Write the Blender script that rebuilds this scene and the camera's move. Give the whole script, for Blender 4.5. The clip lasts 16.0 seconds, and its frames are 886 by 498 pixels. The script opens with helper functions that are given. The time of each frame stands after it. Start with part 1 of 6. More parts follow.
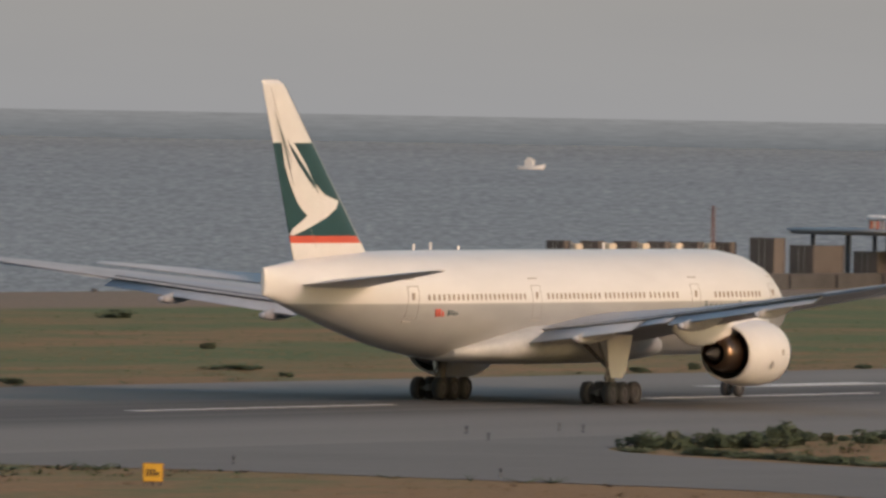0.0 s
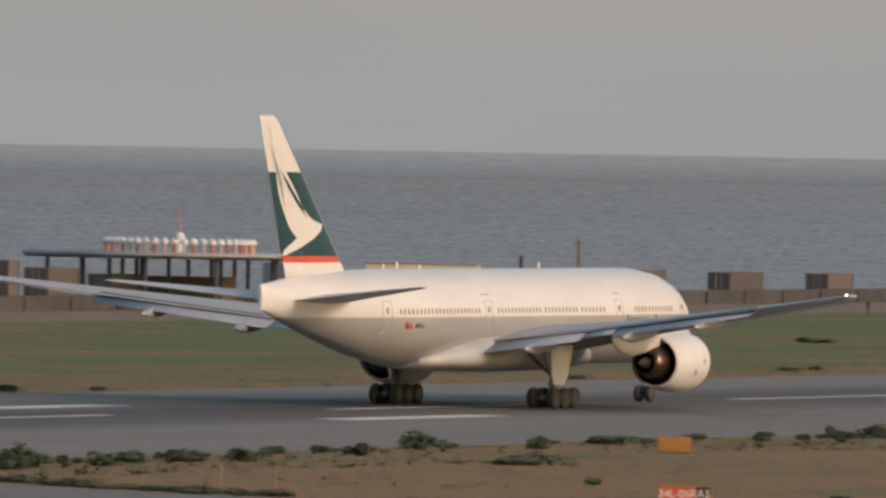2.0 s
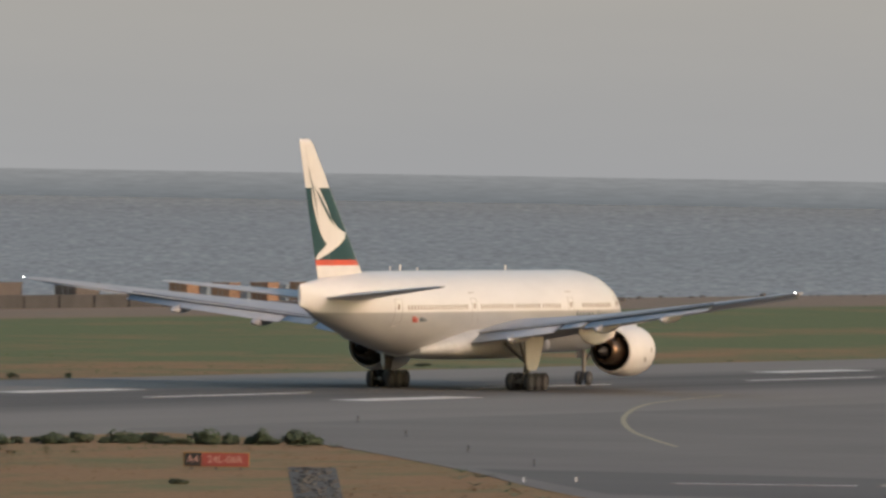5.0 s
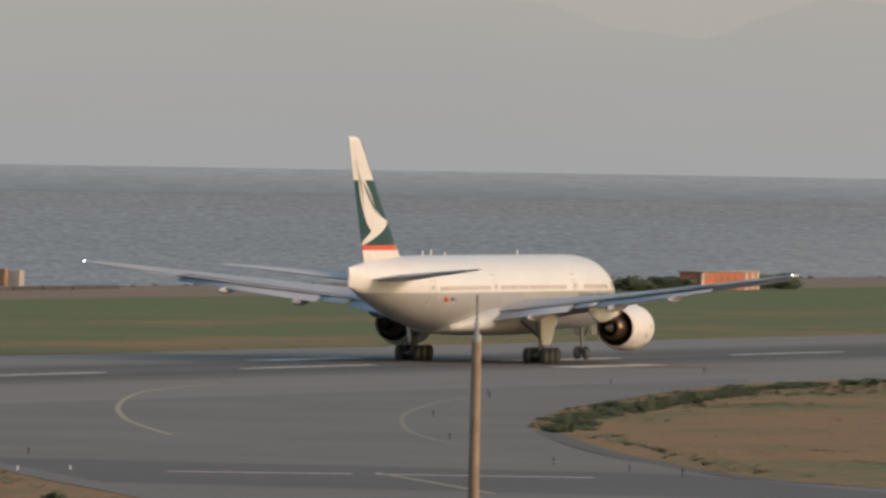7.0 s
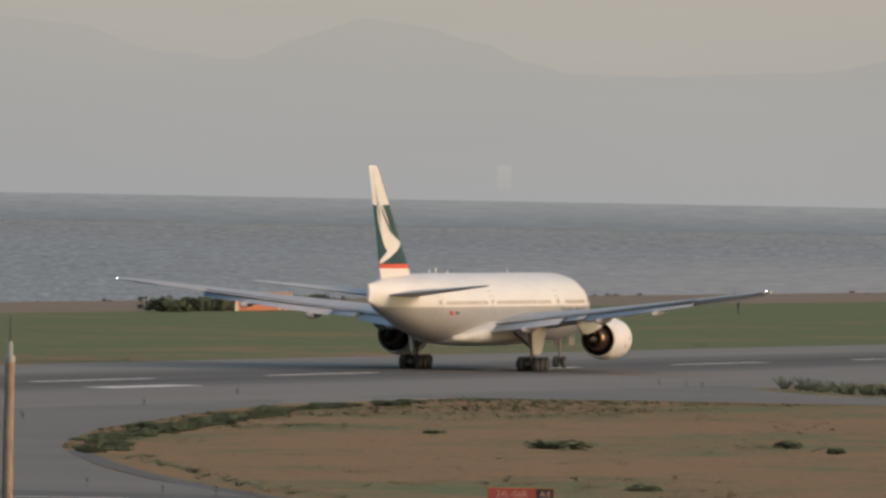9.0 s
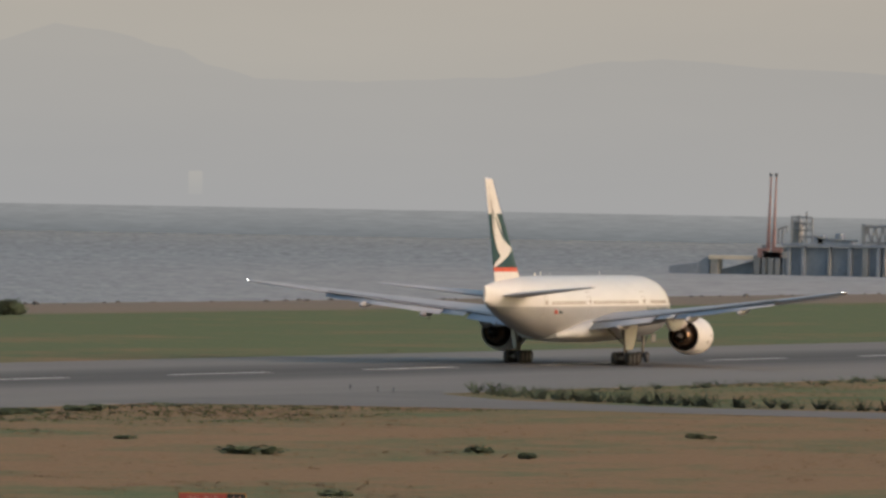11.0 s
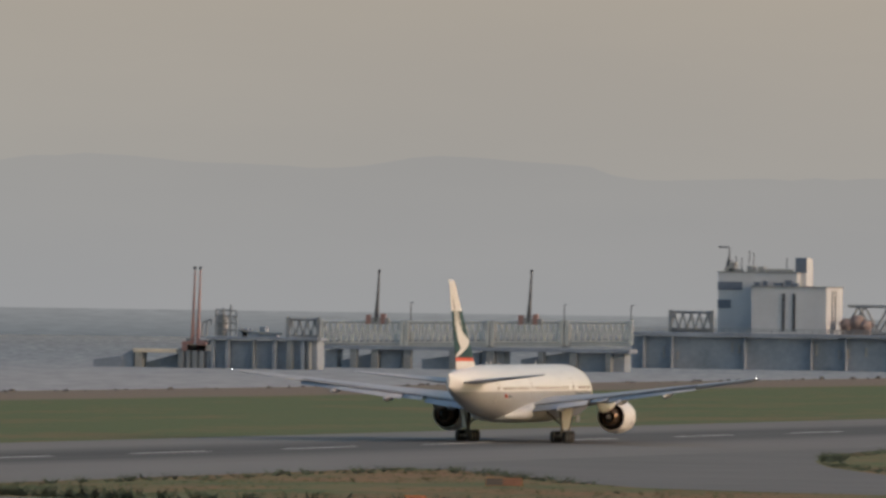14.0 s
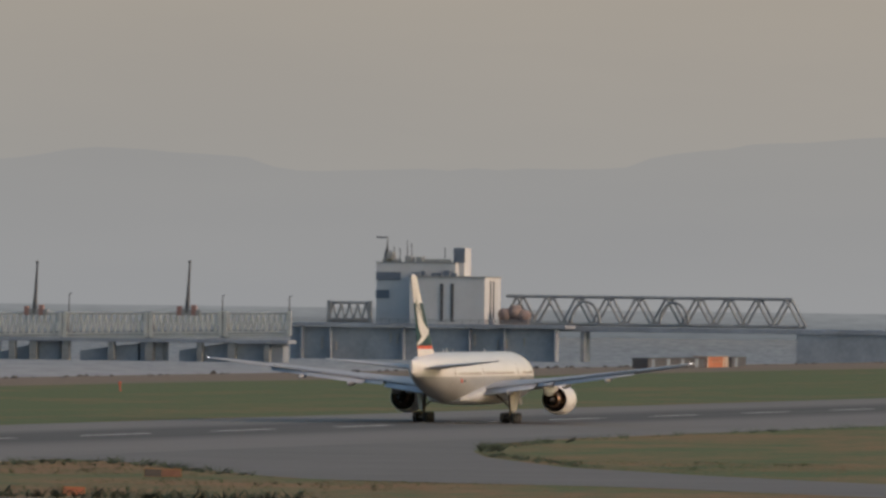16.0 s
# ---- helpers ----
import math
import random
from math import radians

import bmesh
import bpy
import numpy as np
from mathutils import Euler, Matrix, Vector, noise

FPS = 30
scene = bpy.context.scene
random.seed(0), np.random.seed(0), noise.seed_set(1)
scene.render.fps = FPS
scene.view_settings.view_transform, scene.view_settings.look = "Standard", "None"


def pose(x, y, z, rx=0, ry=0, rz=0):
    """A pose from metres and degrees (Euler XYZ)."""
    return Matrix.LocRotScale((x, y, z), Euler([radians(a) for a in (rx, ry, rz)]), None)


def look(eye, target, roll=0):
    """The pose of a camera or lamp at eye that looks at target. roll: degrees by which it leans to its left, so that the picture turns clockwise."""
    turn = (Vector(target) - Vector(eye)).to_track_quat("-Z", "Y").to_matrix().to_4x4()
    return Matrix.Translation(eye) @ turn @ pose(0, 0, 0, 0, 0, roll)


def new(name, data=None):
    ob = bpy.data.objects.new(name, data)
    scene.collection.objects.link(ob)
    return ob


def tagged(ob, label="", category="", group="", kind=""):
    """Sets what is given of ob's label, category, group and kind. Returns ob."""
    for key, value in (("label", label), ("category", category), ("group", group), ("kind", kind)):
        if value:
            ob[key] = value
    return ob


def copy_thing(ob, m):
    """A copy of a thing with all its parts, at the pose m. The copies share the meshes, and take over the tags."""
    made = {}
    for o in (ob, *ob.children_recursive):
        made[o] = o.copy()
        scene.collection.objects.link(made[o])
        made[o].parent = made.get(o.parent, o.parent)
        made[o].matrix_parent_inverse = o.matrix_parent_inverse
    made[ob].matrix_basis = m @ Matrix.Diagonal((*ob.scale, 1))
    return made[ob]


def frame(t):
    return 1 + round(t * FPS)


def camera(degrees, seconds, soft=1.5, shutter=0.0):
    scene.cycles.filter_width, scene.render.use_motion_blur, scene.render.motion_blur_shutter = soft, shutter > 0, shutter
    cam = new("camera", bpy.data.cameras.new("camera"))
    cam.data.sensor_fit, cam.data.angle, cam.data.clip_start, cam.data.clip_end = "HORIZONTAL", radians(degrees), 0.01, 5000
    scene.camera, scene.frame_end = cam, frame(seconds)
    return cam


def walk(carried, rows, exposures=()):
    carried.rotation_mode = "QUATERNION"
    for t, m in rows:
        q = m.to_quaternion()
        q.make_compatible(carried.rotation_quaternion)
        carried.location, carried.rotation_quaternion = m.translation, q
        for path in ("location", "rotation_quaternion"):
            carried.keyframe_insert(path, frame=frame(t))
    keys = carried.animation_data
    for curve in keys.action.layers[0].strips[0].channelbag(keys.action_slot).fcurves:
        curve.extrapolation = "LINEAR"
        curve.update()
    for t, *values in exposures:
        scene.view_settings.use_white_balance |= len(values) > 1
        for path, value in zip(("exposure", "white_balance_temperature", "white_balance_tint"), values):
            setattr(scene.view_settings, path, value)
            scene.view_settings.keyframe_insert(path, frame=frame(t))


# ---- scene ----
SOFT = 2.8
EXPOSURES = [(0.0, 0.47, 6420, 11), (3.0, 0.57, 6320, 10), (6.5, 0.65, 6350, 9), (12.0, 0.62, 6380, 9), (13.2, 0.56, 6350, 9), (14.0, 0.43, 6200, 9), (14.5, 0.33, 6130, 9), (16.0, 0.33, 6130, 9)]
EYE = (0.0, 0.0, 18.31)
LANE = -386.3  # the runway's centre line
cam = camera(3.5074, 16.0, soft=SOFT, shutter=0.25)

PATH = [  # seconds, bearing to the left of the runway, tilt, lean
    (0.0, 28.075, -0.665, 1.004),
    (0.5, 27.372, -0.635, 0.984),
    (1.0, 26.591, -0.604, 1.000),
    (1.5, 25.799, -0.546, 1.049),
    (2.0, 25.046, -0.524, 1.005),
    (2.5, 24.387, -0.546, 0.962),
    (3.0, 23.787, -0.593, 0.921),
    (3.5, 23.178, -0.625, 0.902),
    (4.0, 22.539, -0.577, 0.896),
    (4.2, 22.275, -0.539, 0.915),
    (6.3, 19.995, -0.430, 0.931),
    (6.5, 19.799, -0.444, 0.945),
    (7.0, 19.316, -0.446, 0.958),
    (7.5, 18.867, -0.419, 0.983),
    (8.0, 18.375, -0.383, 1.000),
    (8.5, 17.849, -0.339, 1.038),
    (9.0, 17.471, -0.332, 1.063),
    (11.5, 15.914, -0.316, 1.051),
    (12.0, 15.542, -0.342, 1.079),
    (12.5, 15.137, -0.287, 1.113),
    (13.0, 14.755, -0.136, 1.078),
    (13.5, 14.372, 0.017, 0.972),
    (14.0, 13.975, 0.117, 0.859),
    (14.5, 13.556, 0.151, 0.735),
    (15.0, 13.164, 0.126, 0.680),
    (15.5, 12.855, 0.098, 0.671),
    (16.0, 12.621, 0.098, 0.702),
]

ROLL = [  # seconds, metres down the runway
    (0.0, 734.6), (0.5, 758.1), (1.0, 782.2), (1.5, 806.8), (2.0, 831.8), (2.5, 857.4), (3.0, 883.6), (3.5, 910.2), (4.0, 937.3), (4.5, 965.0), (5.0, 993.2), (5.5, 1021.9), (6.0, 1051.1), (6.5, 1080.9), (7.0, 1111.1), (7.5, 1141.9), (8.0, 1173.2), (8.5, 1205.0), (9.0, 1237.3), (9.5, 1270.1), (10.0, 1303.4), (10.5, 1337.2), (11.0, 1371.5), (11.5, 1406.3), (12.0, 1441.5), (12.5, 1477.2), (13.0, 1513.4), (13.5, 1550.1), (14.0, 1587.2), (14.5, 1624.7), (15.0, 1662.7), (15.5, 1701.1), (16.0, 1740.0)
]


def aim(bearing, tilt, lean):
    a, e = radians(bearing), radians(tilt)
    way = Vector((-math.sin(a) * math.cos(e), math.cos(a) * math.cos(e), math.sin(e)))
    return look(EYE, Vector(EYE) + way * 1000, lean)


walk(cam, [(t, aim(b, e, r)) for t, b, e, r in PATH], EXPOSURES)

# ---- world and sun ----
SUN_AZ, SUN_EL = 98.0, 19.0  # degrees from +Y towards +X, and above the horizon
world = bpy.data.worlds.new("evening_sky")
scene.world = world
world.use_nodes = True
wn = world.node_tree.nodes
sky = wn.new("ShaderNodeTexSky")
sky.sky_type, sky.sun_disc = "NISHITA", False
sky.sun_elevation, sky.sun_rotation = radians(SUN_EL), radians(SUN_AZ)
sky.air_density, sky.dust_density, sky.ozone_density = 1.4, 3.0, 1.2
wn["Background"].inputs["Strength"].default_value = 0.108
world.node_tree.links.new(sky.outputs[0], wn["Background"].inputs["Color"])

sun_data = bpy.data.lights.new("sun", "SUN")
sun_data.energy, sun_data.angle, sun_data.color = 0.99, radians(3.0), (1.0, 0.60, 0.445)
sun = new("sun", sun_data)
_a, _e = radians(SUN_AZ), radians(SUN_EL)
SUN_WAY = Vector((math.sin(_a) * math.cos(_e), math.cos(_a) * math.cos(_e), math.sin(_e)))
sun.matrix_world = look(SUN_WAY * 100, (0, 0, 0))


# ---- materials ----
def material(name):
    m = bpy.data.materials.new(name)
    m.use_nodes = True
    return m, m.node_tree.nodes, m.node_tree.links, m.node_tree.nodes["Principled BSDF"]


def coords(n, l, scale=(1, 1, 1), turn=0.0):
    tc, mp = n.new("ShaderNodeTexCoord"), n.new("ShaderNodeMapping")
    mp.inputs["Scale"].default_value = scale
    mp.inputs["Rotation"].default_value = (0, 0, turn)
    l.new(tc.outputs["Object"], mp.inputs["Vector"])
    return mp.outputs["Vector"]


def noise_of(n, l, vec, scale, detail=4.0, rough=0.55):
    t = n.new("ShaderNodeTexNoise")
    t.inputs["Scale"].default_value, t.inputs["Detail"].default_value = scale, detail
    t.inputs["Roughness"].default_value = rough
    l.new(vec, t.inputs["Vector"])
    return t.outputs["Fac"]


def ramp(n, l, fac, stops):
    r = n.new("ShaderNodeValToRGB")
    while len(r.color_ramp.elements) < len(stops):
        r.color_ramp.elements.new(0.5)
    for e, (pos, col) in zip(r.color_ramp.elements, stops):
        e.position, e.color = pos, (*col, 1)
    l.new(fac, r.inputs["Fac"])
    return r.outputs["Color"]


def mixed(n, l, fac, a, b):
    m = n.new("ShaderNodeMix")
    m.data_type = "RGBA"
    for value, slot in ((fac, 0), (a, 6), (b, 7)):
        if isinstance(value, tuple):
            m.inputs[slot].default_value = (*value, 1)
        elif isinstance(value, float):
            m.inputs[slot].default_value = value
        else:
            l.new(value, m.inputs[slot])
    return m.outputs[2]


def bumped(n, l, bsdf, height, strength, distance):
    b = n.new("ShaderNodeBump")
    b.inputs["Strength"].default_value, b.inputs["Distance"].default_value = strength, distance
    l.new(height, b.inputs["Height"])
    l.new(b.outputs["Normal"], bsdf.inputs["Normal"])


def plain(name, colour, rough=0.6, metal=0.0, spread=0.25, scale=1.5, bump=0.0, emit=0.0, vary=False):
    """A worn surface: two scales of tone round one colour."""
    m, n, l, b = material(name)
    v = coords(n, l)
    big, fine = noise_of(n, l, v, scale, 3), noise_of(n, l, v, scale * 9, 4)
    lo, hi = tuple(c * (1 - spread) for c in colour), tuple(min(1, c * (1 + spread * 0.6)) for c in colour)
    c1 = ramp(n, l, big, [(0.3, lo), (0.7, hi)])
    c2 = ramp(n, l, fine, [(0.3, lo), (0.7, hi)])
    col = mixed(n, l, 0.35, c1, c2)
    if vary:
        oi = n.new("ShaderNodeObjectInfo")
        tone = ramp(n, l, oi.outputs["Random"], [(0.0, tuple(c * 0.72 for c in colour)), (1.0, tuple(min(1, c * 1.25) for c in colour))])
        col = mixed(n, l, 0.6, col, tone)
    l.new(col, b.inputs["Base Color"])
    b.inputs["Roughness"].default_value, b.inputs["Metallic"].default_value = rough, metal
    if bump:
        bumped(n, l, b, fine, 0.4, bump)
    if emit:
        b.inputs["Emission Color"].default_value = (*colour, 1)
        b.inputs["Emission Strength"].default_value = emit
    return m


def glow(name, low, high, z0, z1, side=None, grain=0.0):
    """A far backdrop that glows by itself: haze painted into its tone by height, broad and uneven."""
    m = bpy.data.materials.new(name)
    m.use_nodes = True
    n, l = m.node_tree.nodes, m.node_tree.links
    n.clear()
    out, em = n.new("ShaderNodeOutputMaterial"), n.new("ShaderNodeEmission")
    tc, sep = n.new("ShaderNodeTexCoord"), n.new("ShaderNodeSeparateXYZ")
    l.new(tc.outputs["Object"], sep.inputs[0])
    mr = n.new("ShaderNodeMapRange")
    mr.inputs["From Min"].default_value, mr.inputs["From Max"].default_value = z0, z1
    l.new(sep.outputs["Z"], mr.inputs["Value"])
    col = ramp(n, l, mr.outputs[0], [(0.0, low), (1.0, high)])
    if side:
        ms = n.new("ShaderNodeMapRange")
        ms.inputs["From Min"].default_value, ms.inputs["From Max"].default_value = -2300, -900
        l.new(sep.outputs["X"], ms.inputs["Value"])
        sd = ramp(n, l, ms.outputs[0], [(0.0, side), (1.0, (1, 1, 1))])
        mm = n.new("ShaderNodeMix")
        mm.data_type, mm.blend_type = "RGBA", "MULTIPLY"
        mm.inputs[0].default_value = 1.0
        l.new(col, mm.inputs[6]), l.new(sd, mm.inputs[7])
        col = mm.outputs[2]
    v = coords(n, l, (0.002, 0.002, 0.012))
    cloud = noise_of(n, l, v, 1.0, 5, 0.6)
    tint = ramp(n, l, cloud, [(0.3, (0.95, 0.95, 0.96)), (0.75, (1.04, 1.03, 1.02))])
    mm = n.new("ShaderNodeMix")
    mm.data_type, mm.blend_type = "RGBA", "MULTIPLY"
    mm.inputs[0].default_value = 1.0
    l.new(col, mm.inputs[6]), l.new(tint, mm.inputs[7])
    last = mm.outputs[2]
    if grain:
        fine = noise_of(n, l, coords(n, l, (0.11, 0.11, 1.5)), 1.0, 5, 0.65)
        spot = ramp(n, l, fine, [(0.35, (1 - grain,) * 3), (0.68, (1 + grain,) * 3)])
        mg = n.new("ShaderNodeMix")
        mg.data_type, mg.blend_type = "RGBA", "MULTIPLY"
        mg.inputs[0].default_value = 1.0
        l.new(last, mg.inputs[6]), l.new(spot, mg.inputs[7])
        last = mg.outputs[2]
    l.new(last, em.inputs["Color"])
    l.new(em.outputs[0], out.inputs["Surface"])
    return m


def grass_material():
    m, n, l, b = material("dry_and_green_grass")
    v = coords(n, l)
    long = coords(n, l, (1, 0.12, 1))
    patches = noise_of(n, l, v, 0.035, 5, 0.6)
    bands = noise_of(n, l, long, 0.06, 4, 0.55)
    fine = noise_of(n, l, v, 1.6, 5, 0.7)
    tuft = noise_of(n, l, coords(n, l, (1, 0.35, 1)), 0.35, 5, 0.65)
    green = ramp(n, l, fine, [(0.25, (0.088, 0.112, 0.054)), (0.75, (0.176, 0.203, 0.098))])
    straw = ramp(n, l, fine, [(0.25, (0.186, 0.114, 0.062)), (0.75, (0.340, 0.222, 0.122))])
    # drier towards the runway and on the islands between the taxiways, greener beyond
    tc, sep = n.new("ShaderNodeTexCoord"), n.new("ShaderNodeSeparateXYZ")
    l.new(tc.outputs["Object"], sep.inputs[0])
    wob = n.new("ShaderNodeMath")  # mown bands beyond the runway, with wavering edges
    wob.operation = "MULTIPLY_ADD"
    l.new(noise_of(n, l, coords(n, l, (1, 0.15, 1)), 0.09, 4, 0.6), wob.inputs[0])
    wob.inputs[1].default_value = 26.0
    l.new(sep.outputs["X"], wob.inputs[2])
    across = n.new("ShaderNodeMapRange")
    across.inputs["From Min"].default_value, across.inputs["From Max"].default_value = LANE - 180 + 13, LANE - 30 + 13
    l.new(wob.outputs[0], across.inputs["Value"])
    grey = lambda v: (v, v, v)
    band = ramp(n, l, across.outputs[0], [(0.02, grey(0.12)), (0.46, grey(0.12)), (0.53, grey(0.75)), (0.58, grey(0.70)), (0.63, grey(0.18)), (0.78, grey(0.22)), (0.85, grey(0.80)), (1.0, grey(0.85))])
    fade = n.new("ShaderNodeMapRange")
    fade.inputs["From Min"].default_value, fade.inputs["From Max"].default_value = 820, 1250
    fade.inputs["To Min"].default_value, fade.inputs["To Max"].default_value = 0.68, 0.42
    l.new(sep.outputs["Y"], fade.inputs["Value"])
    dry = n.new("ShaderNodeMath")
    dry.operation = "MULTIPLY"
    l.new(band, dry.inputs[0]), l.new(fade.outputs[0], dry.inputs[1])
    near = n.new("ShaderNodeMapRange")
    near.inputs["From Min"].default_value, near.inputs["From Max"].default_value = LANE + 40, LANE + 56
    near.inputs["To Min"].default_value, near.inputs["To Max"].default_value = 0.0, 0.22
    l.new(sep.outputs["X"], near.inputs["Value"])
    far = n.new("ShaderNodeMapRange")  # greener down the field
    far.inputs["From Min"].default_value, far.inputs["From Max"].default_value = 900, 1500
    far.inputs["To Min"].default_value, far.inputs["To Max"].default_value = 0.02, -0.30
    l.new(sep.outputs["Y"], far.inputs["Value"])
    shore = n.new("ShaderNodeMapRange")  # bare reed strip by the shore
    shore.inputs["From Min"].default_value, shore.inputs["From Max"].default_value = LANE - 176, LANE - 170
    shore.inputs["To Min"].default_value, shore.inputs["To Max"].default_value = 1.1, 0.0
    l.new(sep.outputs["X"], shore.inputs["Value"])

    def add(x, y):
        a = n.new("ShaderNodeMath")
        a.operation = "ADD"
        l.new(x, a.inputs[0]), l.new(y, a.inputs[1])
        return a.outputs[0]
    mixer = n.new("ShaderNodeMath")
    mixer.operation = "MULTIPLY_ADD"
    l.new(add(add(patches, bands), tuft), mixer.inputs[0])
    mixer.inputs[1].default_value, mixer.inputs[2].default_value = 2.5, -3.66
    total = add(add(add(add(mixer.outputs[0], dry.outputs[0]), near.outputs[0]), far.outputs[0]), shore.outputs[0])
    fac = n.new("ShaderNodeClamp")
    l.new(total, fac.inputs[0])
    reed = n.new("ShaderNodeMapRange")
    reed.inputs["From Min"].default_value, reed.inputs["From Max"].default_value = LANE - 178, LANE - 168
    reed.inputs["To Min"].default_value, reed.inputs["To Max"].default_value = 0.75, 0.0
    l.new(sep.outputs["X"], reed.inputs["Value"])
    reeds = ramp(n, l, fine, [(0.25, (0.170, 0.140, 0.112)), (0.75, (0.275, 0.235, 0.195))])
    col = mixed(n, l, reed.outputs[0], mixed(n, l, fac.outputs[0], green, straw), reeds)
    l.new(col, b.inputs["Base Color"])
    b.inputs["Roughness"].default_value = 1.0
    b.inputs["Specular IOR Level"].default_value = 0.1
    bumped(n, l, b, fine, 0.35, 0.05)
    return m


def pavement_material(name, base, streak=0.25):
    m, n, l, b = material(name)
    v = coords(n, l)
    fine, mid = noise_of(n, l, v, 3.0, 4, 0.7), noise_of(n, l, v, 0.05, 4, 0.6)
    along = noise_of(n, l, coords(n, l, (1, 0.01, 1)), 0.7, 4, 0.6)
    lo, hi = tuple(c * 0.78 for c in base), tuple(c * 1.18 for c in base)
    c = mixed(n, l, 0.5, ramp(n, l, mid, [(0.3, lo), (0.7, hi)]), ramp(n, l, fine, [(0.3, lo), (0.7, hi)]))
    c = mixed(n, l, streak, c, ramp(n, l, along, [(0.35, lo), (0.65, hi)]))
    l.new(c, b.inputs["Base Color"])
    b.inputs["Roughness"].default_value = 0.92
    b.inputs["Specular IOR Level"].default_value = 0.25
    bumped(n, l, b, fine, 0.3, 0.02)
    return m


def runway_material():
    """Asphalt with the rubber that landings leave along the middle."""
    m, n, l, b = material("runway_asphalt_with_rubber")
    v = coords(n, l)
    fine, mid = noise_of(n, l, v, 3.0, 4, 0.7), noise_of(n, l, coords(n, l, (1, 0.1, 1)), 0.08, 4, 0.6)
    along = noise_of(n, l, coords(n, l, (1, 0.006, 1)), 0.55, 5, 0.6)
    base = ramp(n, l, fine, [(0.3, (0.175, 0.164, 0.150)), (0.7, (0.235, 0.222, 0.203))])
    rubber = ramp(n, l, fine, [(0.3, (0.062, 0.059, 0.056)), (0.7, (0.092, 0.087, 0.083))])
    tc, sep = n.new("ShaderNodeTexCoord"), n.new("ShaderNodeSeparateXYZ")
    l.new(tc.outputs["Object"], sep.inputs[0])
    away = n.new("ShaderNodeMath")
    away.operation = "SUBTRACT"
    l.new(sep.outputs["X"], away.inputs[0])
    away.inputs[1].default_value = LANE
    mag = n.new("ShaderNodeMath")
    mag.operation = "ABSOLUTE"
    l.new(away.outputs[0], mag.inputs[0])
    band = n.new("ShaderNodeMapRange")
    band.interpolation_type = "SMOOTHSTEP"
    band.inputs["From Min"].default_value, band.inputs["From Max"].default_value = 20.0, 6.0
    l.new(mag.outputs[0], band.inputs["Value"])
    wear = ramp(n, l, along, [(0.3, (0.55,) * 3), (0.6, (1.0,) * 3)])
    f = n.new("ShaderNodeMath")
    f.operation = "MULTIPLY"
    l.new(band.outputs[0], f.inputs[0]), l.new(wear, f.inputs[1])
    g2 = n.new("ShaderNodeMath")
    g2.operation = "MULTIPLY"
    g2.inputs[1].default_value = 0.9
    l.new(f.outputs[0], g2.inputs[0])
    c = mixed(n, l, g2.outputs[0], mixed(n, l, 0.3, base, ramp(n, l, mid, [(0.3, (0.150, 0.140, 0.128)), (0.7, (0.25, 0.236, 0.217))])), rubber)
    l.new(c, b.inputs["Base Color"])
    b.inputs["Roughness"].default_value = 0.9
    b.inputs["Specular IOR Level"].default_value = 0.25
    bumped(n, l, b, fine, 0.3, 0.02)
    return m


